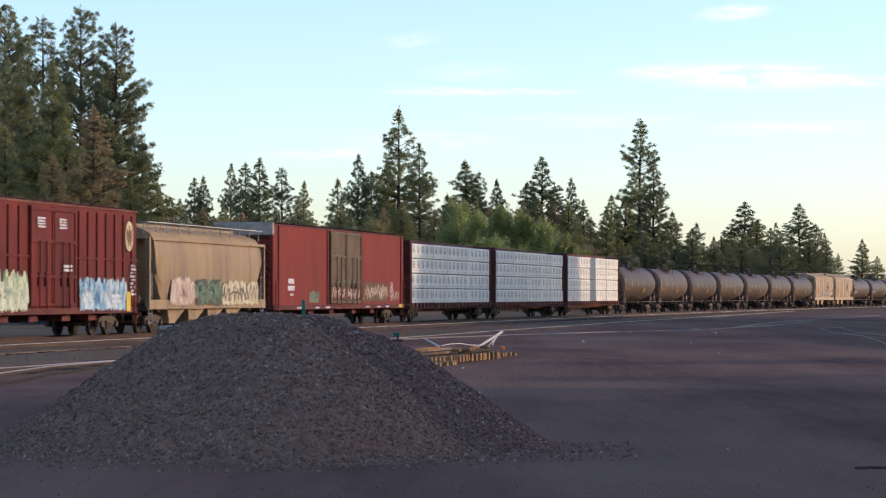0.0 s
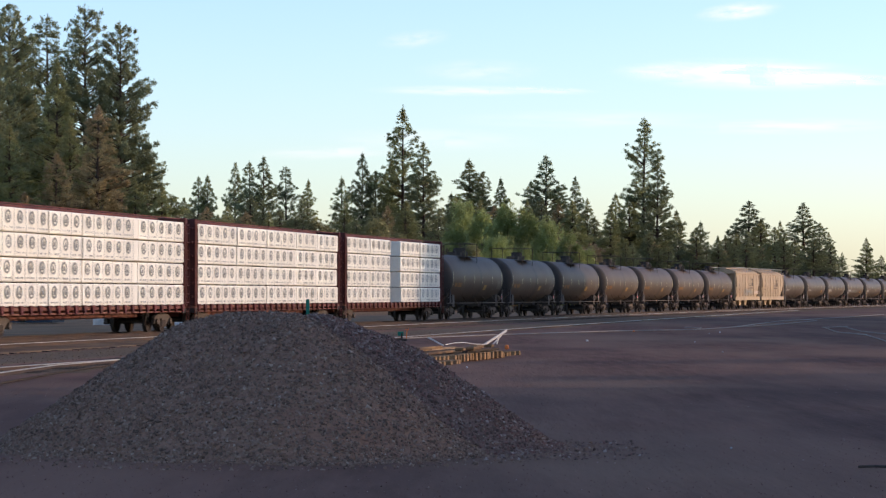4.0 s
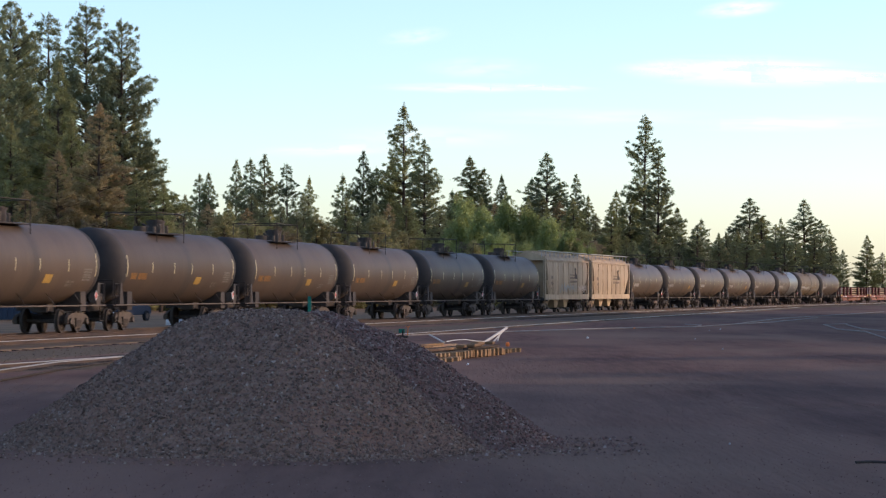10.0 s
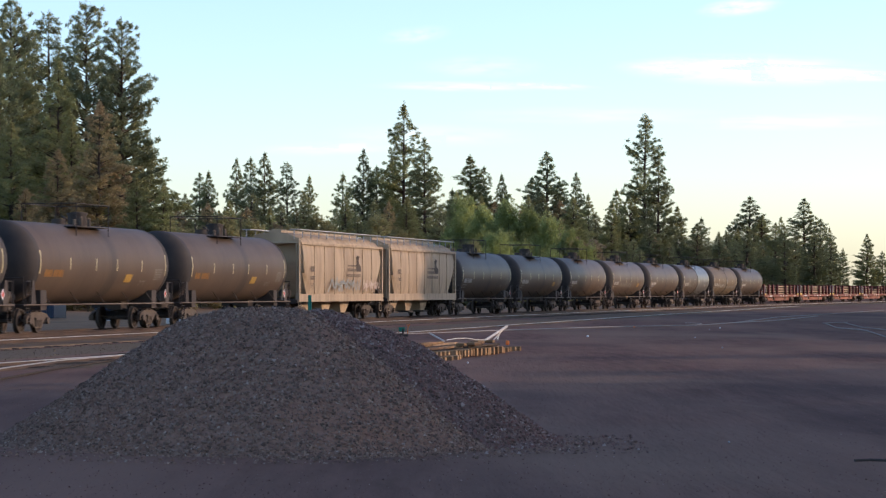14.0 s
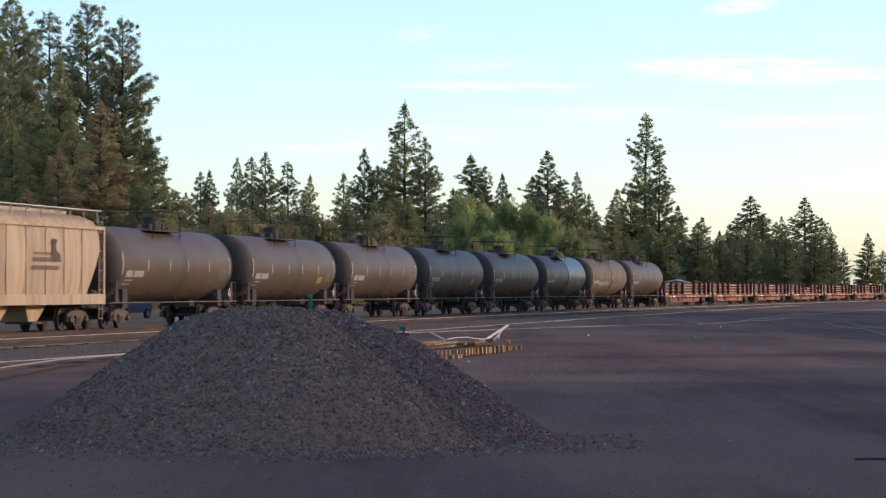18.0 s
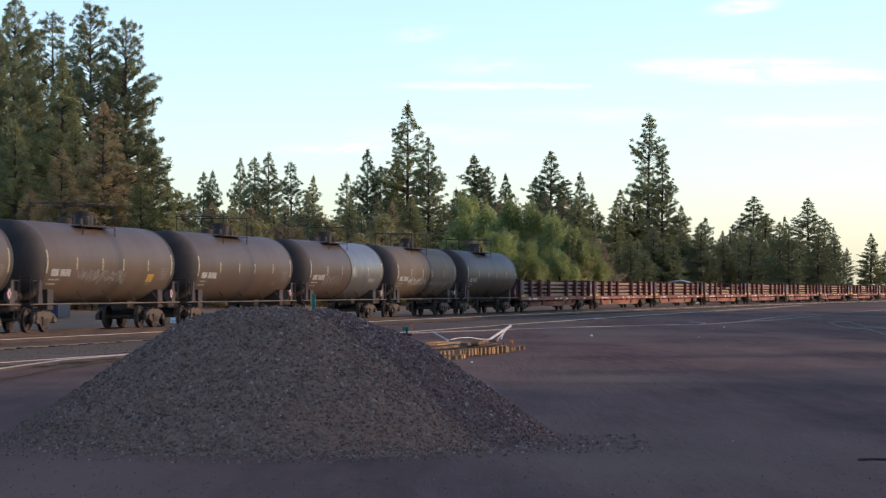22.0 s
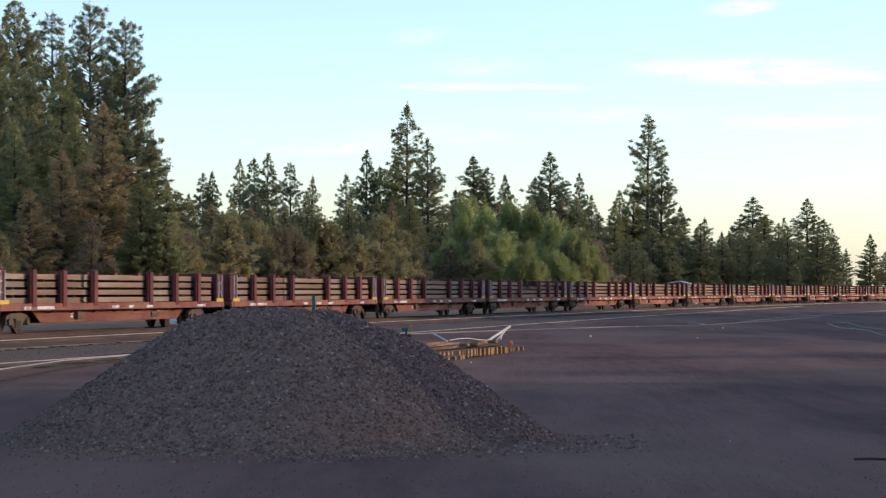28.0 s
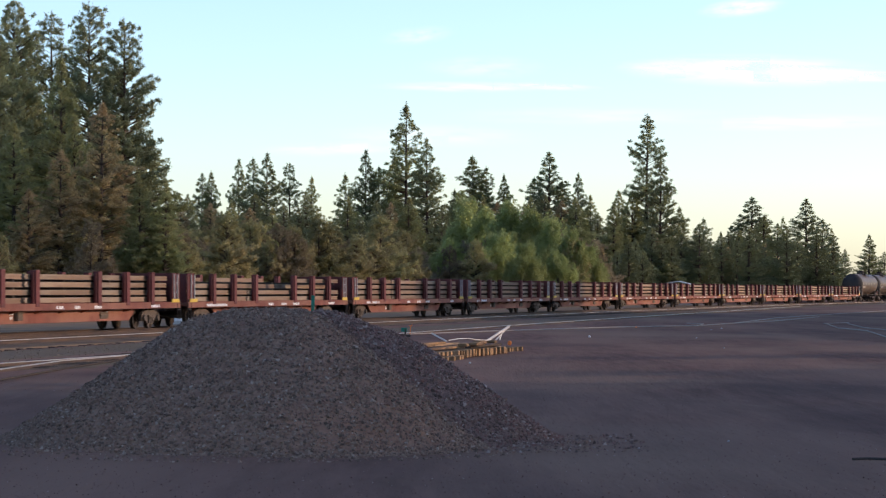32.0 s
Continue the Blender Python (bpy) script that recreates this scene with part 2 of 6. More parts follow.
M["orange"] = mat("orange_lettering", (0.275, 0.12, 0.028), (0.198, 0.096, 0.032), scale=4, rough=0.6)
M["strip"] = mat("reflective_strip", (0.62, 0.50, 0.26), (0.45, 0.37, 0.22), scale=4, rough=0.4)
M["lime"] = mat("amber_placard", (0.42, 0.23, 0.04), (0.33, 0.19, 0.05), scale=5, rough=0.5)
M["redpaint"] = mat("red_paint", (0.55, 0.05, 0.03), (0.42, 0.05, 0.03), scale=5, rough=0.5)
M["green"] = mat("green_paint", (0.02, 0.20, 0.13), (0.02, 0.15, 0.10), scale=4, rough=0.5)
M["orangeplastic"] = mat("orange_plastic", (0.80, 0.22, 0.05), (0.65, 0.17, 0.05), scale=4, rough=0.5)
M["bluecar"] = mat("blue_car_paint", (0.0315, 0.049, 0.077), (0.028, 0.042, 0.07), scale=1, rough=0.3, bump=0)
M["olivebar"] = mat("dark_olive_bar", (0.17, 0.135, 0.085), (0.12, 0.095, 0.06), scale=3, rough=0.75)
M["tyre"] = mat("tyre_rubber", (0.02, 0.02, 0.02), (0.03, 0.03, 0.03), scale=6, rough=0.9)
M["darkglass"] = mat("dark_window_glass", (0.02, 0.025, 0.03), (0.025, 0.03, 0.035), scale=1, rough=0.08, bump=0)
M["shedwall"] = mat("grey_shed_wall", (0.40, 0.35, 0.30), (0.32, 0.28, 0.24), scale=2, rough=0.8)


def spray(name, a, b, c, scale):
    """Sprayed paint: three colours in broad swept strokes."""
    m = mat(name, a, b, c, scale=scale, stain=scale * 0.7, rough=0.6, bump=0, stretch=(1, 1, 0.6), amount=0.52)
    return m


M["spray_blue"] = spray("blue_spray_paint", (0.18, 0.42, 0.55), (0.05, 0.16, 0.30), (0.60, 0.66, 0.62), 2.6)
M["spray_pink"] = spray("pinkish_spray_paint", (0.52, 0.37, 0.27), (0.62, 0.50, 0.38), (0.44, 0.28, 0.20), 2.6)
M["spray_green"] = spray("green_spray_paint", (0.48, 0.52, 0.22), (0.16, 0.30, 0.22), (0.62, 0.60, 0.45), 2.6)
M["spray_white"] = spray("white_spray_paint", (0.66, 0.62, 0.52), (0.48, 0.40, 0.32), (0.70, 0.67, 0.60), 3.0)
M["spray_dark"] = spray("dark_green_spray_paint", (0.085, 0.095, 0.06), (0.065, 0.072, 0.05), (0.12, 0.12, 0.075), 2.0)
M["spray_teal"] = spray("faded_green_spray_paint", (0.13, 0.20, 0.13), (0.10, 0.15, 0.10), (0.18, 0.22, 0.14), 2.5)
M["spray_cream"] = spray("cream_spray_paint", (0.62, 0.52, 0.27), (0.70, 0.64, 0.50), (0.52, 0.42, 0.22), 2.5)
M["spray_black"] = spray("black_spray_lines", (0.05, 0.07, 0.10), (0.04, 0.05, 0.07), (0.08, 0.09, 0.1), 2.5)


def cloud_material():
    m = bpy.data.materials.new("thin_cloud")
    m.use_nodes = True
    n, l = m.node_tree.nodes, m.node_tree.links
    n.remove(n["Principled BSDF"])
    co = n.new("ShaderNodeTexCoord")
    ln = n.new("ShaderNodeVectorMath")
    ln.operation = "LENGTH"
    l.new(co.outputs["Object"], ln.inputs[0])
    fall = n.new("ShaderNodeMapRange")
    fall.interpolation_type = "SMOOTHSTEP"
    fall.inputs["From Min"].default_value, fall.inputs["From Max"].default_value = 1.0, 0.05
    l.new(ln.outputs["Value"], fall.inputs["Value"])
    info = n.new("ShaderNodeObjectInfo")
    mp = n.new("ShaderNodeMapping")
    mp.inputs["Scale"].default_value = (2.4, 1, 1.6)
    l.new(co.outputs["Object"], mp.inputs[0])
    l.new(info.outputs["Location"], mp.inputs["Location"])
    tex = n.new("ShaderNodeTexNoise")
    tex.inputs["Scale"].default_value = 1.1
    tex.inputs["Detail"].default_value = 5
    l.new(mp.outputs[0], tex.inputs["Vector"])
    sharp = n.new("ShaderNodeMapRange")
    sharp.inputs["From Min"].default_value, sharp.inputs["From Max"].default_value = 0.25, 0.62
    l.new(tex.outputs["Fac"], sharp.inputs["Value"])
    mul = n.new("ShaderNodeMath")
    mul.operation = "MULTIPLY"
    l.new(fall.outputs[0], mul.inputs[0])
    l.new(sharp.outputs[0], mul.inputs[1])
    alpha = n.new("ShaderNodeMath")
    alpha.operation = "MULTIPLY"
    l.new(mul.outputs[0], alpha.inputs[0])
    l.new(info.outputs["Alpha"], alpha.inputs[1])
    em = n.new("ShaderNodeEmission")
    em.inputs["Color"].default_value = (1.0, 0.94, 0.90, 1)
    em.inputs["Strength"].default_value = 0.62
    tr = n.new("ShaderNodeBsdfTransparent")
    mx = n.new("ShaderNodeMixShader")
    l.new(alpha.outputs[0], mx.inputs[0])
    l.new(tr.outputs[0], mx.inputs[1])
    l.new(em.outputs[0], mx.inputs[2])
    l.new(mx.outputs[0], n["Material Output"].inputs["Surface"])
    return m


M["cloud"] = cloud_material()


# ---- mesh helpers ----
def box(bm, x0, x1, y0, y1, z0, z1):
    v = [bm.verts.new((x, y, z)) for z in (z0, z1) for y in (y0, y1) for x in (x0, x1)]
    for f in ((0, 2, 3, 1), (4, 5, 7, 6), (0, 1, 5, 4), (2, 6, 7, 3), (0, 4, 6, 2), (1, 3, 7, 5)):
        bm.faces.new([v[i] for i in f])
    return v


def soft_box(bm, x0, x1, y0, y1, z0, z1, r=0.02):
    t = bmesh.new()
    box(t, x0, x1, y0, y1, z0, z1)
    bmesh.ops.bevel(t, geom=t.edges[:], offset=r, segments=1, affect="EDGES")
    merge(bm, t)


def merge(bm, t):
    me = bpy.data.meshes.new("tmp")
    t.to_mesh(me)
    t.free()
    bm.from_mesh(me)
    bpy.data.meshes.remove(me)


def rod(bm, a, b, r, n=6, r2=None):
    a, b = Vector(a), Vector(b)
    r2 = r if r2 is None else r2
    q = (b - a).to_track_quat("Z", "Y")
    ring = [[bm.verts.new(p + q @ Vector((rr * math.cos(2 * math.pi * i / n), rr * math.sin(2 * math.pi * i / n), 0))) for i in range(n)] for p, rr in ((a, r), (b, r2))]
    for i in range(n):
        j = (i + 1) % n
        bm.faces.new((ring[0][i], ring[0][j], ring[1][j], ring[1][i]))
    bm.faces.new(ring[0][::-1])
    bm.faces.new(ring[1])


def prism(bm, outline, y0, y1):
    """A plate: outline of (x, z) from y0 to y1."""
    a = [bm.verts.new((x, y0, z)) for x, z in outline]
    b = [bm.verts.new((x, y1, z)) for x, z in outline]
    n = len(outline)
    bm.faces.new(a)
    bm.faces.new(b[::-1])
    for i in range(n):
        j = (i + 1) % n
        bm.faces.new((a[j], a[i], b[i], b[j]))


def loft(bm, sections, close=True):
    """Skin over rings of points with equal counts."""
    rings = [[bm.verts.new(p) for p in s] for s in sections]
    n = len(rings[0])
    for a, b in zip(rings, rings[1:]):
        for i in range(n):
            j = (i + 1) % n
            bm.faces.new((a[i], a[j], b[j], b[i]))
    if close:
        bm.faces.new(rings[0][::-1])
        bm.faces.new(rings[-1])


def mesh(name, bm, material, smooth=False):
    bmesh.ops.recalc_face_normals(bm, faces=bm.faces[:])
    me = bpy.data.meshes.new(name)
    bm.to_mesh(me)
    bm.free()
    me.materials.append(material)
    if smooth:
        me.polygons.foreach_set("use_smooth", [True] * len(me.polygons))
        me.set_sharp_from_angle(angle=radians(40))
    return me


def part(name, bm, material, parent, label="", smooth=False):
    ob = new(name, mesh(name, bm, material, smooth))
    ob.parent = parent
    return tagged(ob, label)


def piece(name, me, parent, m=None, label=""):
    """One more object on a mesh that is already there."""
    ob = new(name, me)
    ob.parent = parent
    if m is not None:
        ob.matrix_basis = m
    return tagged(ob, label)


def thing(name, label, category, group="", kind=""):
    return tagged(new(name), label, category, group, kind)


# ---- the ground and the pile ----
LINE_X, LINE_Y, LINE_TURN, LINE_R = -15.94, 97.7, radians(11.97), 3087.0
RAIL_Z = 0.18


def line(s, off=0.0):
    """A place on the main line s metres along it, off metres to its right; and its heading."""
    h = LINE_TURN + s / LINE_R
    x = LINE_X + LINE_R * (math.cos(LINE_TURN) - math.cos(h))
    y = LINE_Y + LINE_R * (math.sin(h) - math.sin(LINE_TURN))
    return x + off * math.cos(h), y - off * math.sin(h), h


def grid_sheet(name, xs, ys, height, material, smooth=True):
    vs = [(x, y, height(x, y)) for y in ys for x in xs]
    n = len(xs)
    fs = [(j * n + i, j * n + i + 1, (j + 1) * n + i + 1, (j + 1) * n + i) for j in range(len(ys) - 1) for i in range(n - 1)]
    me = bpy.data.meshes.new(name)
    me.from_pydata(vs, [], fs)
    me.materials.append(material)
    me.polygons.foreach_set("use_smooth", [smooth] * len(me.polygons))
    return new(name, me)


def ground_height(x, y):
    d = min(1.0, max(0.0, (y - 8) / 10)) * min(1.0, max(0.0, (95 - y) / 30))
    return d * (0.05 * noise.noise((x * 0.22, y * 0.12, 0.0)) + 0.02 * noise.noise((x * 0.9, y * 0.7, 3.0)) - 0.02)


xs = [-2500, -800, -300, -120, -60, -30] + [-16 + 0.5 * i for i in range(73)] + [26, 40, 80, 160, 400, 1000, 2500]
ys = [-700, -200, -60, -10, 5] + [10 + 0.7 * i for i in range(130)] + [110, 140, 200, 320, 600, 1200, 3500]
tagged(grid_sheet("ground", xs, ys, ground_height, M["cinder"]), "dark cinder and gravel yard ground with faint wheel tracks", "ground", kind="structure")


def cone_drop(d, top):
    """Height of a tipped cone d metres from its ridge: a rounded top, slopes at the angle of rest and a flared toe."""
    z = top - 0.72 * (math.sqrt(d * d + 0.64) - 0.8)
    z = 0.5 * (z + math.sqrt(z * z + 0.014)) - 0.05
    fade = max(0.0, min(1.0, (3.7 - d) / 0.7))
    return z * fade - 0.06 * (1 - fade)


def lumps(x, y, z):
    k = min(1.0, max(0.0, z) * 3)
    return z + k * (0.05 * noise.noise((x * 1.1, y * 1.1, 1.0)) + 0.035 * noise.noise((x * 2.7, y * 2.7, 4.0)) + 0.02 * noise.noise((x * 7, y * 7, 2.0)))


def pile_height(x, y):
    """The main load: a short ridge, steeper on the end where a shovel has cut into it."""
    ax, ay, bx, by = -2.45, 30.75, -1.75, 30.45
    t = max(0.0, min(1.0, ((x - ax) * (bx - ax) + (y - ay) * (by - ay)) / ((bx - ax) ** 2 + (by - ay) ** 2)))
    dx, dy = x - ax - t * (bx - ax), y - ay - t * (by - ay)
    d = math.hypot(dx * (1.22 if dx > 0 else 1.0), dy)
    d += 0.20 * noise.noise((x * 0.5, y * 0.5, 7.0)) * min(1.0, d)
    return lumps(x, y, cone_drop(d, 1.575))


def side_height(x, y):
    """The second mound, against the end of the first, with a steep cut front."""
    dx, dy = x - max(-1.75, min(-1.45, x)), y - 30.6
    d = math.hypot(dx, dy * (1.5 if dy < 0 else 1.0))
    d += 0.18 * noise.noise((x * 0.6, y * 0.6, 17.0)) * min(1.0, d)
    return lumps(x, y + 9, cone_drop(d, 1.56))


pile = thing("gravel_pile", "large tipped pile of dark crushed gravel on the yard ground", "gravel pile")
heap = grid_sheet("mound", [-6.5 + 0.06 * i for i in range(156)], [25.9 + 0.06 * i for i in range(140)], pile_height, M["gravel"])
heap.parent = pile
heap = grid_sheet("side_mound", [-5.0 + 0.06 * i for i in range(140)], [26.5 + 0.06 * i for i in range(130)], side_height, M["gravel_red"])
heap.parent = pile
tagged(heap, "darker reddish mound against the end of the heap")


def stones(name, parent, count, place, size, material, label=""):
    """Many small angular stones in one mesh."""
    rng = np.random.default_rng(11)
    base = np.array([(1, 0, 0), (-1, 0, 0), (0, 1, 0), (0, -1, 0), (0, 0, 1), (0, 0, -1)], float)
    tri = np.array([(0, 2, 4), (2, 1, 4), (1, 3, 4), (3, 0, 4), (2, 0, 5), (1, 2, 5), (3, 1, 5), (0, 3, 5)])
    vs, fs = [], []
    for i in range(count):
        x, y, z = place(rng)
        r = size[0] + (size[1] - size[0]) * rng.random() ** 2.5
        q = np.linalg.qr(rng.normal(size=(3, 3)))[0]
        vs.append((base * r * rng.uniform(0.5, 1.2, (6, 3)) + rng.normal(size=(6, 3)) * r * 0.18) @ q + (x, y, z))
        fs.append(tri + 6 * i)
    me = bpy.data.meshes.new(name)
    me.from_pydata(np.concatenate(vs).tolist(), [], np.concatenate(fs).tolist())
    me.materials.append(material)
    ob = new(name, me)
    ob.parent = parent
    return tagged(ob, label, kind="stuff")


def on_pile(rng):
    while True:
        a, r = rng.uniform(0, 2 * math.pi), 3.9 * math.sqrt(rng.random())
        x, y = -2.2 + r * math.cos(a) * 1.05, 30.5 + r * math.sin(a)
        if y < 31.8:
            z, g = pile_height(x, y), ground_height(x, y)
            if (z > g and z > side_height(x, y) - 0.02) or rng.random() < 0.05:
                return x, y, max(z, g) + 0.003


def on_side(rng):
    while True:
        x, y = rng.uniform(-1.6, 2.3), rng.uniform(28.2, 31.6)
        z, g = side_height(x, y), ground_height(x, y)
        if (z > g and z > pile_height(x, y) - 0.02) or rng.random() < 0.04:
            return x, y, max(z, g) + 0.003


def on_ground(rng):
    y = 19.5 + 55 * rng.random() ** 1.9
    x = rng.uniform(-0.19, 0.19) * y
    return x, y, ground_height(x, y) + 0.004


def stone_material(name, tones):
    """Loose stones, each of one of the tones."""
    m = mat(name, tones[0], scale=12, rough=0.85, bump=0.2, spec=0.03)
    n, l = m.node_tree.nodes, m.node_tree.links
    geo = n.new("ShaderNodeNewGeometry")
    ramp = n.new("ShaderNodeValToRGB")
    ramp.color_ramp.interpolation = "CONSTANT"
    e = ramp.color_ramp.elements
    e[0].color, e[1].color = (*tones[0], 1), (*tones[-1], 1)
    e[1].position = 0.965
    for i, c in enumerate(tones[1:-1]):
        e.new(0.965 * (i + 1) / (len(tones) - 1)).color = (*c, 1)
    l.new(geo.outputs["Random Per Island"], ramp.inputs[0])
    l.new(ramp.outputs[0], n["Principled BSDF"].inputs["Base Color"])
    return m


M["loose"] = stone_material("loose_stones", ((0.1391, 0.0920, 0.0688), (0.1854, 0.1190, 0.0874), (0.2318, 0.1470, 0.1070), (0.2575, 0.1680, 0.1256), (0.2420, 0.1380, 0.1004), (0.2935, 0.2000, 0.1507), (0.3708, 0.2750, 0.2139)))
M["loose_red"] = stone_material("loose_reddish_stones", ((0.1200, 0.0756, 0.0620), (0.1560, 0.1000, 0.0806), (0.1920, 0.1220, 0.0980), (0.2220, 0.1403, 0.1141), (0.2160, 0.1122, 0.0905), (0.2640, 0.1830, 0.1550), (0.3480, 0.2684, 0.2294)))
M["loose_grit"] = stone_material("loose_grit", ((0.14, 0.078, 0.061), (0.18, 0.10, 0.08), (0.21, 0.118, 0.094), (0.23, 0.13, 0.105), (0.25, 0.148, 0.118), (0.36, 0.25, 0.21)))
stones("loose_gravel", pile, 34000, on_pile, (0.008, 0.033), M["loose"])
stones("loose_side_gravel", pile, 14000, on_side, (0.008, 0.034), M["loose_red"])
grit = stones("ground_gravel", None, 16000, on_ground, (0.003, 0.011), M["loose_grit"])
tagged(grit, "scattered dark grit and small stones on the yard ground", "gravel")


# ---- tracks ----
def strip(name, profile, s0, s1, off, material, parent=None, step=8.0, smooth=False):
    """A long body along the line with a cross-section of (sideways, height) points."""
    bm = bmesh.new()
    n = int((s1 - s0) / step)
    secs = []
    for i in range(n + 1):
        s = s0 + (s1 - s0) * i / n
        secs.append([(*line(s, off + p)[:2], z) for p, z in profile])
    loft(bm, secs)
    return part(name, bm, material, parent, smooth=smooth)


RAIL = [(-0.07, 0), (0.07, 0), (0.07, 0.02), (0.012, 0.04), (0.012, 0.12), (0.036, 0.13), (0.036, 0.155), (-0.036, 0.155), (-0.036, 0.13), (-0.012, 0.12), (-0.012, 0.04), (-0.07, 0.02)]


def rail_pair(track, off, s0, s1, z0, worn):
    for side in (-0.755, 0.755):
        r = strip("rail", [(p, z0 + z - 0.155) for p, z in RAIL], s0, s1, off + side, M["rust"], track)
        head = strip("rail_head", [(-0.038, z0 - 0.012), (0.038, z0 - 0.012), (0.036, z0 + 0.004), (-0.036, z0 + 0.004)], s0, s1, off + side, M["railtop"] if side in worn else M["rust"], r)
        tagged(head, "worn steel running surface")


def track(name, label, off, s0, s1, z0, bed, near, tie_step, tie_mat, wide=1.9, worn=(), skirt=0.9, tie_half=1.34, tie_w=0.115, count=150, rails=True, drop=0.0):
    tr = thing(name, label, "railway track", kind="structure")
    part_bed = strip("bed", [(-wide - skirt, -0.06), (wide + skirt, -0.06), (wide, z0 - 0.145), (-wide, z0 - 0.145)], s0, s1, off, bed, tr)
    if rails:
        rail_pair(tr, off, s0, s1, z0, worn)
    bm = bmesh.new()
    soft_box(bm, -tie_half, tie_half, -tie_w, tie_w, z0 - 0.34, z0 - 0.135, 0.012)
    tie = mesh("tie", bm, tie_mat)
    rng = random.Random(5)
    s = near
    for i in range(count):
        x, y, h = line(s, off + rng.uniform(-0.05, 0.05))
        piece("tie", tie, tr, pose(x, y, rng.uniform(-0.012, 0.004) - drop, 0, 0, -math.degrees(h) + rng.uniform(-1.2, 1.2)))
        s += tie_step
    bm = bmesh.new()
    while s < min(s1, 420):
        x, y, h = line(s, off)
        t = bmesh.new()
        box(t, -1.34, 1.34, -0.115, 0.115, z0 - 0.34, z0 - 0.135)
        bmesh.ops.transform(t, matrix=pose(x, y, 0, 0, 0, -math.degrees(h)), verts=t.verts[:])
        merge(bm, t)
        s += tie_step
    tagged(part("ties", bm, tie_mat, tr), kind="stuff")
    return tr


track("track_main", "main line railway track on tan ballast", 0.0, -700, 900, RAIL_Z, M["dust"], -40, 0.62, M["tie"])
track("track_siding", "second railway track with a bright worn rail", 4.0, -200, 900, RAIL_Z, M["dust"], -40, 0.78, M["tie"], wide=1.22, worn=(0.755,), skirt=0.42, tie_half=1.52, tie_w=0.10, drop=0.03)
yard = track("track_yard", "old yard track with bright rails in cinder ground", 12.95, -80, 12, 0.13, M["dust"], -60, 0.75, M["tie"], wide=1.3, count=90, rails=False)


def laid_rail(parent, pts, z, material):
    """A rail on the ground through the points, its foot hidden in the dirt."""
    rows = []
    for i, (x, y) in enumerate(pts):
        a, b = pts[max(0, i - 1)], pts[min(len(pts) - 1, i + 1)]
        rows.append((x, y, Vector((b[1] - a[1], a[0] - b[0])).normalized()))
    owner = parent
    for name, half, z0, z1, m in (("rail", 0.028, -0.06, z - 0.012, M["rust"]), ("rail_head", 0.034, z - 0.012, z + 0.008, material)):
        bm = bmesh.new()
        loft(bm, [[(x + d.x * p, y + d.y * p, q) for p, q in ((-half, z0), (half, z0), (half, z1), (-half, z1))] for x, y, d in rows])
        owner = part(name, bm, m, owner, "bright worn running surface" if name == "rail_head" else "")


laid_rail(yard, ((-14.0, 45.2), (-11.9, 54.0), (-10.35, 60.4), (-9.41, 64.4), (-8.34, 68.8), (-5.0, 86.5), (-1.61, 105.0), (3.34, 128.8), (10.2, 160.5), (21.3, 210.0), (40.0, 292.0)), 0.075, M["railtop"])
laid_rail(yard, ((-9.95, 50.0), (-9.68, 56.5), (-9.51, 60.1), (-9.38, 63.1), (-8.87, 66.0), (-8.30, 69.3)), 0.06, M["railtop"])


timbers = thing("switch_timbers", "row of shade-dark switch timbers in tan dirt beside the siding", "railway ties", kind="structure")
strip("bed", [(-0.9, -0.1), (0.95, -0.1), (0.80, 0.039), (-0.9, 0.041)], -75, 18, 6.0, M["dust"], timbers)
bm = bmesh.new()
soft_box(bm, -0.5, 0.5, -0.13, 0.13, -0.14, 0.012, 0.02)
timber = mesh("tie", bm, M["tarred"])
for i in range(82):
    x, y, h = line(-62 + 0.93 * i + 0.05 * math.sin(i * 2.3), 6.55 + 0.06 * math.sin(i * 3.7))
    piece("tie", timber, timbers, pose(x, y, 0.012 * math.sin(i * 1.9), 0, 0, -math.degrees(h) + 2 * math.sin(i * 5.1)))
side_bed = strip("ballast_shoulder", [(-2.6, -0.09), (2.6, -0.09), (2.3, 0.0), (-0.9, 0.005), (-2.4, -0.06)], -80, 70, 8.6, M["ballast"])
tagged(side_bed, "grey-brown gravel between the siding and the yard track", "gravel", kind="structure")

verge = strip("dirt_verge", [(-60, -0.05), (7, -0.05), (7, 0.02), (-60, 0.03)], -120, 260, -10.2, M["drygrass"])
tagged(verge, "dry grass and brown dirt beyond the main line", "dirt", kind="structure")

band = strip("dirt_band", [(-2.3, -0.08), (2.3, -0.08), (1.9, 0.004), (-1.9, 0.004)], 72, 330, 8.3, M["dust"])
tagged(band, "brown dirt strip between the siding and the yard track", "dirt", kind="structure")


def on_shoulder(rng):
    x, y, h = line(rng.uniform(-35, 30), rng.uniform(7.4, 11.2))
    return x, y, 0.0


chips = stones("shoulder_stones", None, 2500, on_shoulder, (0.012, 0.04), M["ballast"])
tagged(chips, "loose pale ballast stones beside the siding", "gravel")


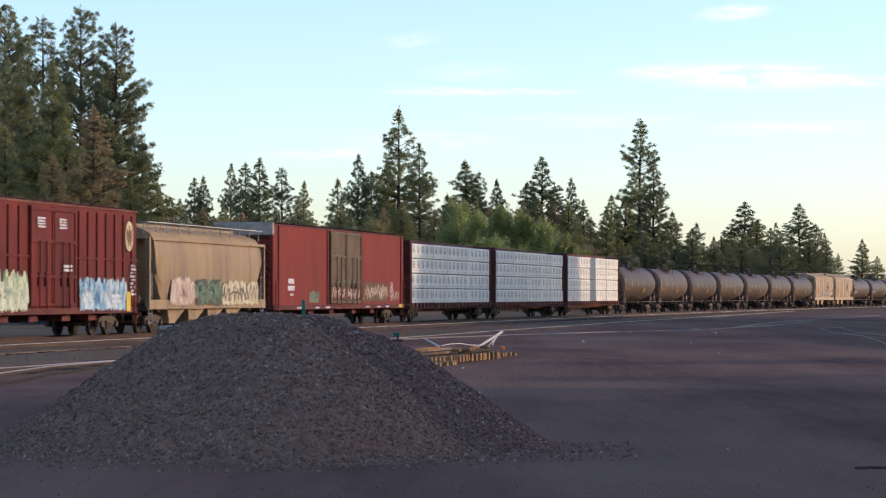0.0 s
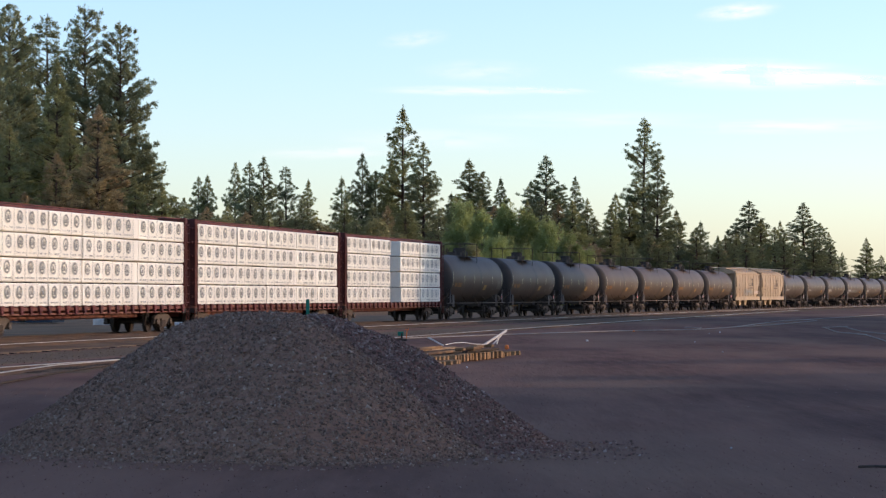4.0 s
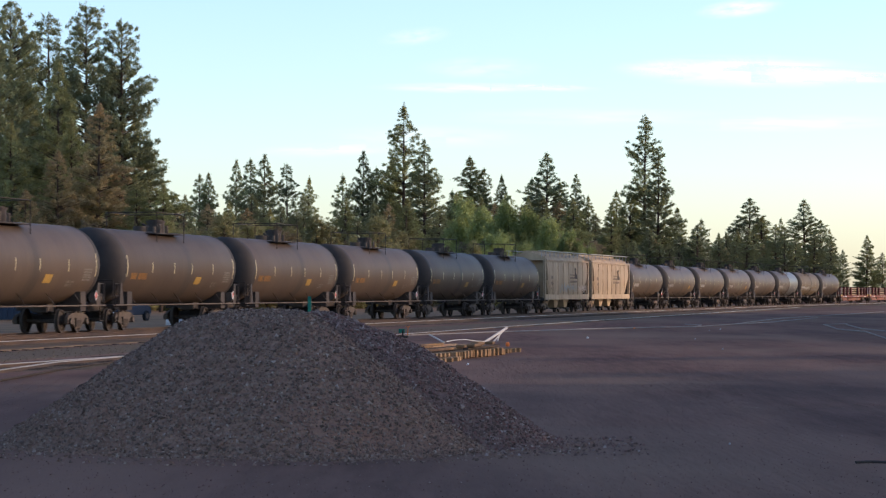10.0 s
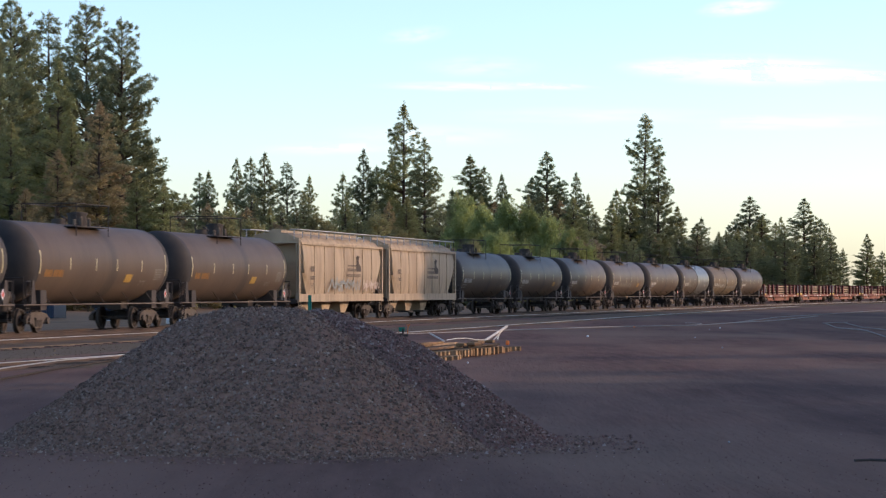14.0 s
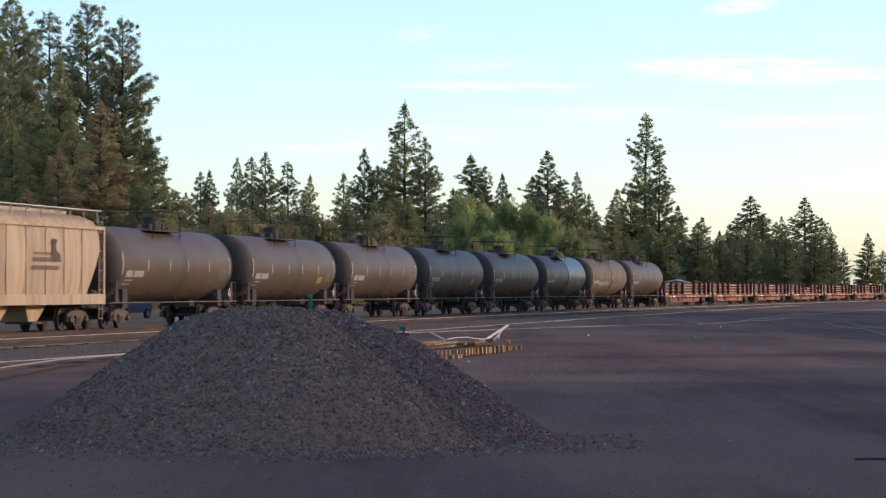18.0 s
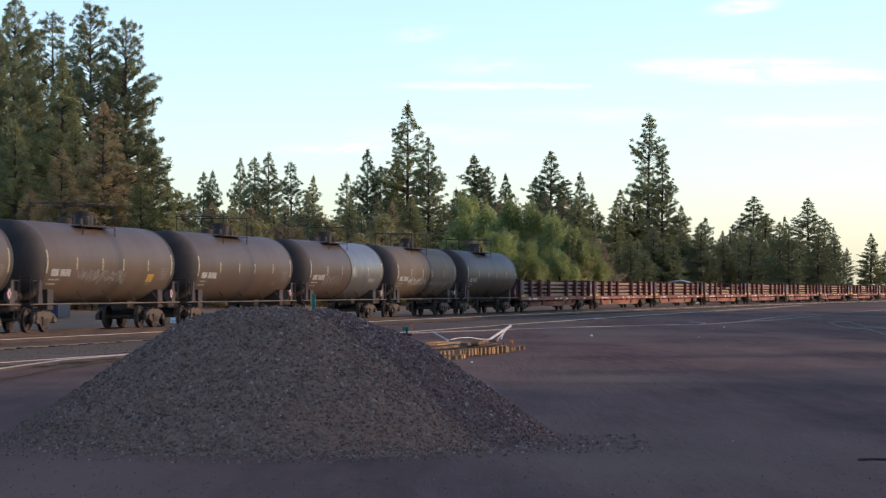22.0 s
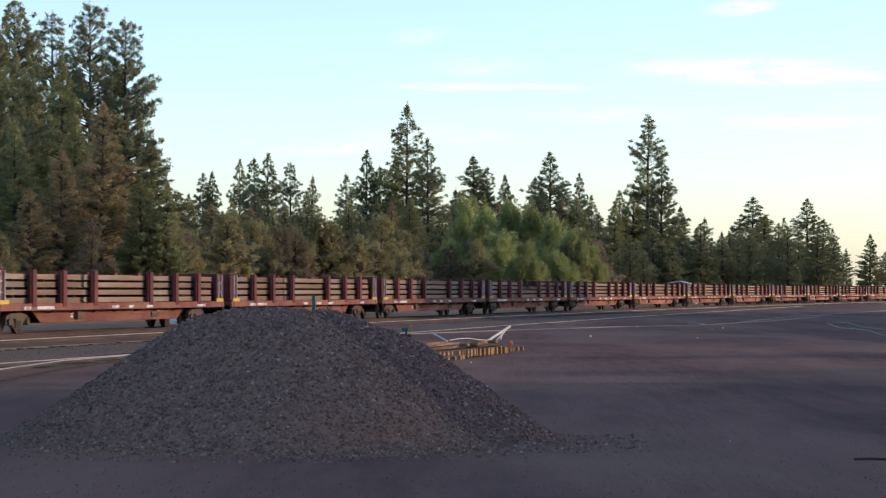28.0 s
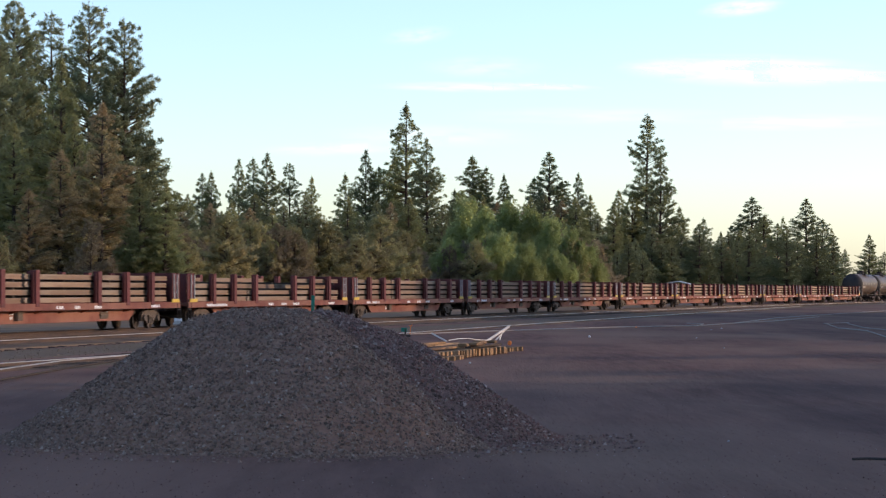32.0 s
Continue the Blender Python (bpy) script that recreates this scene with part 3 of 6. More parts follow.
# ---- trees ----
def foliage(name, tufts, material, rng, blades, length, width):
    """Tufts of narrow needle blades or leaves; tufts: rows of x, y, z, size."""
    t = np.asarray(tufts)
    n = len(t)
    d = rng.normal(size=(n, blades, 3))
    d[:, :, 2] = d[:, :, 2] * 0.8 + 0.4
    d /= np.linalg.norm(d, axis=2, keepdims=True)
    side = np.cross(d, rng.normal(size=(n, blades, 3)))
    side /= np.linalg.norm(side, axis=2, keepdims=True) + 1e-6
    c = t[:, None, :3] + rng.normal(size=(n, blades, 3)) * t[:, None, 3:4] * 0.30
    ln = length * t[:, None, 3:4] * rng.uniform(0.6, 1.2, (n, blades, 1))
    w = width * t[:, None, 3:4]
    v = np.stack([c - side * w, c + side * w, c + d * ln], 2).reshape(-1, 3)
    me = bpy.data.meshes.new(name)
    k = n * blades
    me.from_pydata(v.tolist(), [], np.arange(3 * k).reshape(-1, 3).tolist())
    me.materials.append(material)
    return me


def conifer(seed, height, base, spread, material, gaps=0.0, tip=0.8, label="", density=1.0, ragged=0.14, full=0.55):
    """A pine: tapered trunk, limbs in uneven whorls that turn up at their ends, needles in clumps along the outer limbs."""
    rng = np.random.default_rng(seed)
    tree = thing("pine_tree", label, "tree", "pine trees behind the railway")
    bm = bmesh.new()
    lean = rng.normal(size=2) * 0.004
    pts = [Vector((lean[0] * z + 0.06 * math.sin(z * 0.23 + seed), lean[1] * z, z)) for z in np.linspace(-0.3, height, 14)]
    for i in range(13):
        f0, f1 = 1 - i / 13, 1 - (i + 1) / 13
        rod(bm, pts[i], pts[i + 1], 0.015 + 0.40 * f0 * height / 30, 7, 0.015 + 0.40 * f1 * height / 30)
    limb_bm = bmesh.new()
    tufts = []
    z = base
    lump = rng.uniform(0, 6, 3)
    while z < height - 0.2:
        f = (z - base) / (height - base)
        prof = min(1.0, (f + 0.10) * 5.0) * min(1.0, (1 - f) / full) ** tip
        prof *= 1 + ragged * math.sin(z * 0.9 + lump[0]) + 0.5 * ragged * math.sin(z * 2.3 + lump[1])
        for b in range(int(rng.integers(4, 7) * density)):
            if rng.random() < gaps * (0.4 + 0.9 * (1 - f)):
                continue
            a = rng.uniform(0, 2 * math.pi)
            ln = max(0.12, spread * prof * (rng.uniform(0.55, 1.0) + (0.3 * rng.random() if rng.random() < 0.15 else 0)))
            rise = ln * (rng.uniform(-0.08, 0.22) + 0.6 * f) + 0.1 * f
            p0 = Vector((lean[0] * z, lean[1] * z, z + rng.uniform(-0.2, 0.2)))
            p1 = p0 + Vector((math.cos(a) * ln, math.sin(a) * ln, rise))
            if ln > 0.8:
                rod(limb_bm, p0, p1, 0.045 * ln / 3 + 0.02, 3, 0.012)
            k = max(1, int(ln * 1.25))
            for j in range(k):
                u = 1.0 - 0.62 * (j + 0.5 * rng.random() * (j > 0)) / k
                q = p0.lerp(p1, u)
                ball = rng.uniform(0.18, 0.32) * (1 - 0.5 * f)
                for c in range(4 if ln > 0.6 else 2):
                    d = rng.normal(size=3)
                    d *= ball / np.linalg.norm(d)
                    tufts.append((q.x + d[0], q.y + d[1], q.z + 0.10 + 0.8 * d[2], rng.uniform(0.42, 0.66) * (1 - 0.42 * f)))
        z += rng.uniform(0.30, 0.50)
    for j in range(12):
        tufts.append((lean[0] * height + rng.normal() * 0.015 * j, lean[1] * height + rng.normal() * 0.015 * j, height + 0.55 - 0.18 * j, 0.15 + 0.03 * j))
    part("trunk", bm, M["bark"], tree, smooth=True)
    tagged(part("branchwork", limb_bm, M["bark"], tree), kind="stuff")
    piece("crown", foliage("crown", tufts, material, rng, 17, 0.66, 0.13), tree)
    return tree


def broadleaf(seed, height, spread, material, label):
    """A leafy tree: forked trunk and a lumpy crown of leaves in many clumps."""
    rng = np.random.default_rng(seed)
    tree = thing("willow_tree", label, "tree", "leafy trees behind the railway")
    bm = bmesh.new()
    rod(bm, (0, 0, -0.2), (0.1, 0, height * 0.35), 0.30, 8, 0.2)
    tufts = []
    for k in range(44):
        a, e = rng.uniform(0, 2 * math.pi), rng.uniform(0.0, 1.0)
        r = spread * (1 - 0.75 * e ** 1.6) * rng.uniform(0.25, 1.0)
        c = Vector((r * math.cos(a), r * math.sin(a), height * (0.18 + 0.76 * e * rng.uniform(0.8, 1.04))))
        if k % 2:
            rod(bm, (0.1, 0, height * 0.3 * rng.uniform(0.5, 1)), c, 0.08, 4, 0.02)
        size = spread * rng.uniform(0.14, 0.30)
        tall = rng.uniform(0.9, 1.9)
        for j in range(95):
            d = rng.normal(size=3)
            d *= size * rng.random() ** 0.45 / np.linalg.norm(d)
            tufts.append((c.x + d[0], c.y + d[1], max(0.3, c.z + d[2] * tall), rng.uniform(0.35, 0.75)))
    part("trunk", bm, M["bark"], tree, smooth=True)
    piece("crown", foliage("crown", tufts, material, rng, 8, 0.60, 0.14), tree)
    return tree


PINES = [
    conifer(1, 30, 4, 4.1, M["needles_dark"], 0.06, 0.95, "tall dark green pine with a dense pointed crown", 1.15),
    conifer(2, 30, 6, 3.5, M["needles"], 0.22, 0.92, "tall green pine with gaps showing its trunk", ragged=0.2),
    conifer(3, 30, 2, 4.8, M["needles"], 0.02, 0.95, "broad green conical pine with branches low down", 1.25, full=0.7),
    conifer(4, 30, 5, 2.4, M["needles_dark"], 0.28, 0.62, "tall slender pine with sparse ragged branches", ragged=0.35, full=0.3),
    conifer(5, 30, 2, 4.9, M["needles_dry"], 0.06, 0.85, "yellowish green pine with drying needles", 1.1, full=0.65),
    conifer(6, 30, 3, 4.1, M["needles_dark"], 0.10, 0.85, "dark green pine with an uneven crown", 1.15, ragged=0.3),
    conifer(7, 30, 4, 4.4, M["needles_deep"], 0.03, 0.62, "tall dark green pine with a dense rounded top", 1.5, full=0.45),
    conifer(8, 30, 6, 4.4, M["needles_deep"], 0.14, 0.66, "tall green pine with a rounded top and gaps showing its trunk", 1.3, ragged=0.2, full=0.5),
]
YOUNG = [
    conifer(11, 11, 0.4, 3.4, M["needles_young"], 0.0, 0.6, "young green pine bushy to the ground", 1.4, ragged=0.25, full=0.85),
    conifer(12, 10, 0.3, 3.6, M["needles_young"], 0.0, 0.55, "young dark pine bushy to the ground", 1.4, ragged=0.25, full=0.85),
    conifer(13, 10, 0.4, 3.4, M["needles_brown"], 0.0, 0.6, "young pine with yellowing needles", 1.4, ragged=0.25, full=0.85),
]
WILLOWS = [
    broadleaf(21, 12, 6.0, M["leaf"], "bright green leafy willow with a rounded drooping crown"),
    broadleaf(22, 12, 5.2, M["leaf"], "bright green leafy tree with a lumpy crown"),
]
used = set()
tree_rng = random.Random(9)


def plant(proto, x, y, height, girth=1.0, full=30.0, turn=None, z=0.0):
    k = height / full
    m = pose(x, y, z, 0, 0, tree_rng.uniform(0, 360) if turn is None else turn)
    if proto.name not in used:
        used.add(proto.name)
        ob = proto
        ob.matrix_basis = m
    else:
        ob = copy_thing(proto, m)
    ob.scale = (k * girth, k * girth, k)
    return ob


def at(px, depth):
    """Sideways place of something seen px along the picture's width (0 to 1568) at a depth."""
    return (px - 784) / 4600 * depth


def rise(py, depth):
    return 1.75 + (515.4 - py) / 4600 * depth


# tall trees: where their tops stand, how far off, which shape, girth
TALL = [(-30, 20, 270, 6, 0.95), (18, 2, 285, 6, 0.95), (86, 22, 290, 3, 1.25), (155, 3, 280, 7, 1.0), (217, 33, 275, 7, 1.0),
        (42, 90, 300, 5, 0.9), (110, 150, 300, 6, 0.9), (180, 150, 300, 5, 0.9), (238, 205, 290, 1, 1.5), (262, 240, 280, 1, 1.7),
        (98, 98, 240, 2, 1.1), (172, 178, 230, 4, 1.35), (245, 305, 225, 2, 1.40), (20, 210, 235, 2, 1.40), (130, 200, 235, 2, 1.20), (285, 318, 225, 2, 1.3), (100, 262, 226, 4, 1.5), (45, 330, 222, 4, 1.6),
        (310, 335, 400, 5, 1.20), (352, 303, 420, 0, 1.32), (372, 299, 400, 2, 1.08), (417, 278, 430, 0, 0.96), (445, 276, 420, 5, 1.08),
        (467, 268, 400, 0, 1.20), (508, 285, 420, 3, 1.20), (545, 307, 400, 2, 1.08), (607, 303, 410, 1, 1.32), (642, 262, 420, 0, 1.08),
        (668, 291, 440, 5, 1.20), (690, 270, 440, 2, 1.20), (714, 179, 420, 1, 1.26), (752, 242, 410, 0, 1.20), (800, 330, 440, 1, 1.20), (835, 272, 430, 2, 1.80),
        (858, 292, 440, 5, 1.20), (888, 304, 430, 2, 1.08), (940, 310, 440, 5, 1.20), (968, 266, 430, 0, 1.62), (990, 315, 440, 2, 1.20), (1020, 303, 430, 0, 1.08),
        (1088, 332, 440, 2, 1.50), (1141, 201, 430, 3, 1.26), (1165, 270, 420, 0, 1.20), (1195, 361, 430, 2, 1.56), (1242, 381, 470, 1, 1.68),
        (1270, 405, 480, 2, 1.20), (1290, 394, 480, 5, 1.20), (1326, 345, 470, 0, 2.3), (1345, 375, 465, 2, 2.0), (1300, 395, 480, 2, 1.80), (1382, 379, 490, 1, 1.20), (1423, 348, 480, 0, 1.92),
        (1452, 383, 490, 5, 1.80), (1468, 398, 500, 1, 1.20), (1492, 435, 520, 0, 1.20), (1534, 409, 540, 2, 1.56), (1562, 440, 550, 0, 1.80), (1600, 420, 560, 2, 1.20)]
for px, py, depth, shape, girth in TALL:
    plant(PINES[shape], at(px, depth), depth, rise(py + 6, depth), girth)
# lower trees that close the wood, in two ranks
for i in range(64):
    px = -40 + 1500 * i / 64 + tree_rng.uniform(-10, 10)
    far = px / 1568
    depth = 330 + 110 * far + tree_rng.uniform(-10, 30)
    top = (352 if px < 1150 else 415) - (60 if px < 250 else 0) + tree_rng.uniform(-15, 35) + (45 if 550 < px < 605 else 0)
    plant(PINES[tree_rng.choice((0, 2, 2, 5, 4))], at(px, depth), depth, rise(top, depth), tree_rng.uniform(1.2, 1.7))
for i in range(92):
    px = -40 + 1530 * i / 92 + tree_rng.uniform(-8, 8)
    far = px / 1568
    depth = 200 + 170 * far + tree_rng.uniform(0, 40) + (40 if px > 1150 else 0)
    top = 400 + 40 * far + tree_rng.uniform(-25, 40)
    if px > 1060:
        plant(PINES[tree_rng.choice((0, 2, 5))], at(px, depth), depth, rise(top - 15, depth), tree_rng.uniform(1.5, 2.0))
    else:
        plant(YOUNG[tree_rng.choice((0, 0, 1, 2, 2))], at(px, depth), depth, rise(top, depth), tree_rng.uniform(0.9, 1.3), 10.5)
for px, py, depth, shape, wide in ((822, 348, 330, 0, 0.62), (860, 362, 325, 1, 0.7), (900, 355, 320, 0, 0.65), (940, 366, 320, 1, 0.7), (975, 384, 315, 0, 0.7), (1005, 402, 310, 1, 0.7), (1040, 435, 312, 0, 0.8), (790, 420, 318, 1, 0.9), (880, 412, 300, 0, 0.95), (840, 436, 296, 1, 0.9), (925, 430, 292, 0, 0.9), (985, 440, 296, 1, 0.9)):
    plant(WILLOWS[shape], at(px, depth), depth, rise(py, depth), wide, 12.0)


def cloud(px, py, wide, high, density, tilt=0.0):
    depth = 4200
    vs = [(u, 0, v) for v in np.linspace(-1, 1, 5) for u in np.linspace(-1, 1, 9)]
    fs = [(j * 9 + i, j * 9 + i + 1, (j + 1) * 9 + i + 1, (j + 1) * 9 + i) for j in range(4) for i in range(8)]
    me = bpy.data.meshes.new("cloud")
    me.from_pydata(vs, [], fs)
    me.materials.append(M["cloud"])
    ob = new("cloud", me)
    ob.matrix_basis = pose(at(px, depth), depth, rise(py, depth), 0, tilt, 0)
    ob.scale = (wide / 4600 * depth, 1, high / 4600 * depth)
    ob.color = (1, 1, 1, density)
    return tagged(ob, "thin pale streak of high cloud in the evening sky", "cloud", "streaks of cloud", "structure")


for row in ((1330, 124, 260, 34, 1.0, 1.0), (1470, 132, 190, 16, 0.8, 2.0), (1210, 118, 150, 20, 0.6, 0.0), (820, 153, 190, 12, 0.5, 0.5), (960, 152, 120, 9, 0.5, 2.0), (735, 62, 75, 20, 0.3, -6.0), (850, 118, 130, 26, 0.25, 0.0),
            (1310, 12, 90, 20, 0.75, -6.0), (1400, 216, 240, 18, 0.4, -1.0), (600, 262, 190, 16, 0.35, -2.0), (1050, 205, 300, 22, 0.22, 0.0), (760, 240, 220, 26, 0.25, 1.0)):
    cloud(*row)
# unseen trees added beside the yard to shade ground and part of the train
for i in range(14):
    plant(PINES[(0, 2, 5)[i % 3]], 84 + tree_rng.uniform(-3, 3), 168.2 + 3.5 * i, 28 + tree_rng.uniform(-2, 3), 1.25)
    plant(PINES[(2, 5, 0)[i % 3]], 97 + tree_rng.uniform(-3, 3), 169.9 + 3.5 * i, 29 + tree_rng.uniform(-2, 3), 1.25)
for i in range(14):
    plant(PINES[(2, 2, 0)[i % 3]], 108 + tree_rng.uniform(-3, 3), 171.6 + 3.5 * i, 30 + tree_rng.uniform(-2, 3), 1.35)
for i in range(15):
    plant(PINES[(2, 0, 5)[i % 3]], 60 + tree_rng.uniform(-5, 5), 2 + 3.5 * i, 24 + tree_rng.uniform(-3, 3), 1.3)
for y in (54, 57.5, 61, 66, 73, 90, 96, 101, 105):
    plant(YOUNG[int(y) % 3], 46 + tree_rng.uniform(-6, 6), y, 8.5 + tree_rng.uniform(-2, 2), 1.0, 10.5)
for i in range(17):
    plant(YOUNG[i % 3], 50 + tree_rng.uniform(-5, 5), 109 + 3.6 * i, 9.5 + tree_rng.uniform(-1.5, 1.5), 1.2, 10.5)


# ---- rail cars ----
# local x runs along the car away from the camera's end, -y is the side towards the yard, z = 0 on the rails


def disc_profile(bm, prof, n):
    """Turn a profile of (radius, y) round the y axis."""
    rings = []
    for r, y in prof:
        rings.append([bm.verts.new((r * math.cos(2 * math.pi * i / n), y, r * math.sin(2 * math.pi * i / n))) for i in range(n)])
    for a, b in zip(rings, rings[1:]):
        for i in range(n):
            j = (i + 1) % n
            bm.faces.new((a[i], a[j], b[j], b[i]))
    bm.faces.new(rings[0])
    bm.faces.new(rings[-1][::-1])


def wheelset_mesh():
    bm = bmesh.new()
    for side in (-1, 1):
        y = 0.72 * side
        prof = [(0.06, -0.10), (0.12, -0.10), (0.14, -0.03), (0.36, 0.0), (0.40, -0.06), (0.455, -0.06), (0.46, 0.05), (0.49, 0.06), (0.49, 0.085), (0.40, 0.085), (0.36, 0.05), (0.12, 0.06), (0.06, 0.09)]
        disc_profile(bm, [(r, y - side * w) for r, w in prof], 24)
        for k in range(4):
            a = k * math.pi / 2
            rod(bm, (0.22 * math.cos(a), y + side * 0.03, 0.22 * math.sin(a)), (0.22 * math.cos(a), y + side * 0.05, 0.22 * math.sin(a)), 0.03, 6)
    rod(bm, (0, -1.06, 0), (0, 1.06, 0), 0.08, 8)
    return mesh("wheelset", bm, M["wheel"], True)


def sideframe_mesh():
    bm = bmesh.new()
    out = [(-1.12, 0.36), (-1.12, 0.60), (-0.95, 0.70), (-0.5, 0.78), (0.5, 0.78), (0.95, 0.70), (1.12, 0.60), (1.12, 0.36), (0.72, 0.36), (0.72, 0.50), (0.42, 0.26), (0.30, 0.20), (-0.30, 0.20), (-0.42, 0.26), (-0.72, 0.50), (-0.72, 0.36)]
    prism(bm, out, -0.07, 0.07)
    for x in (-0.89, 0.89):
        rod(bm, (x, -0.16, 0.46), (x, 0.1, 0.46), 0.13, 10)
    for x in (-0.24, -0.08, 0.08, 0.24):
        rod(bm, (x, -0.09, 0.24), (x, -0.09, 0.50), 0.06, 8)
    box(bm, -0.36, 0.36, -0.16, 0.0, 0.50, 0.58)
    return mesh("sideframe", bm, M["frame"], True)


def bolster_mesh():
    bm = bmesh.new()
    soft_box(bm, -0.2, 0.2, -0.98, 0.98, 0.48, 0.72, 0.03)
    rod(bm, (0, 0, 0.7), (0, 0, 0.9), 0.3, 12)
    for x in (-0.45, 0.45):
        box(bm, x - 0.05, x + 0.05, -0.8, 0.8, 0.38, 0.5)
    return mesh("truck", bm, M["black"])


WHEELSET, SIDEFRAME, BOLSTER = wheelset_mesh(), sideframe_mesh(), bolster_mesh()


def trucks(car, half):
    for x in (-half, half):
        tr = piece("truck", BOLSTER, car, pose(x, 0, 0), "dark steel wheel truck")
        for y, turn in ((-1.03, 0), (1.03, 180)):
            piece("sideframe", SIDEFRAME, tr, pose(0, y, 0, 0, 0, turn), "dusty brown cast sideframe")
        for wx in (-0.89, 0.89):
            piece("wheelset", WHEELSET, tr, pose(wx, 0, 0.46))


def couplers(car, half):
    for side in (-1, 1):
        bm = bmesh.new()
        x0, x1 = sorted((side * half, side * (half + 0.42)))
        soft_box(bm, x0, x1, -0.09, 0.09, 0.72, 0.95, 0.02)
        soft_box(bm, side * (half + 0.30) - 0.16, side * (half + 0.30) + 0.16, -0.17, 0.13, 0.68, 1.0, 0.04)
        rod(bm, (side * half, 0.25, 0.75), (side * (half + 0.4), 0.2, 0.38), 0.03, 6)
        part("coupler", bm, M["black"], car)


def ladder(car, x, y, z0, z1, along, wide=0.4, material=None, name="ladder"):
    bm = bmesh.new()
    d = Vector((1, 0, 0)) if along else Vector((0, 1, 0))
    a, b = Vector((x, y, z0)) - d * wide / 2, Vector((x, y, z0)) + d * wide / 2
    up = Vector((0, 0, z1 - z0))
    rod(bm, a, a + up, 0.022, 5)
    rod(bm, b, b + up, 0.022, 5)
    n = max(2, int((z1 - z0) / 0.38))
    for i in range(n + 1):
        o = up * (i / n) * 0.98
        rod(bm, a + o, b + o, 0.018, 5)
    return part(name, bm, material or M["black"], car)


def bars(bm, x, z, w, h, y, lines, rng, fill=0.75, broad=1.0):
    """Rows of small bars the size of lettering on the yard side."""
    lh = h / (lines * 1.5)
    for i in range(lines):
        zz = z + h - (i + 1) * lh * 1.5
        u = x
        while u < x + w:
            cw = lh * rng.uniform(0.45, 0.7) * broad
            if rng.random() < fill + 0.2:
                v = [bm.verts.new(p) for p in ((u, y, zz), (u + cw, y, zz), (u + cw, y, zz + lh), (u, y, zz + lh))]
                bm.faces.new(v)
            u += cw * 1.3


def panel(bm, x0, x1, z0, z1, y):
    bm.faces.new([bm.verts.new(p) for p in ((x0, y, z0), (x1, y, z0), (x1, y, z1), (x0, y, z1))])


def stroke(bm, pts, th, y):
    vs = []
    for j, (px, pz) in enumerate(pts):
        q, p = pts[min(j + 1, len(pts) - 1)], pts[max(j - 1, 0)]
        dx, dz = q[0] - p[0], q[1] - p[1]
        ln = math.hypot(dx, dz) + 1e-6
        vs.append((bm.verts.new((px - dz / ln * th, y, pz + dx / ln * th)), bm.verts.new((px + dz / ln * th, y, pz - dx / ln * th))))
    for a, b in zip(vs, vs[1:]):
        bm.faces.new((a[0], b[0], b[1], a[1]))


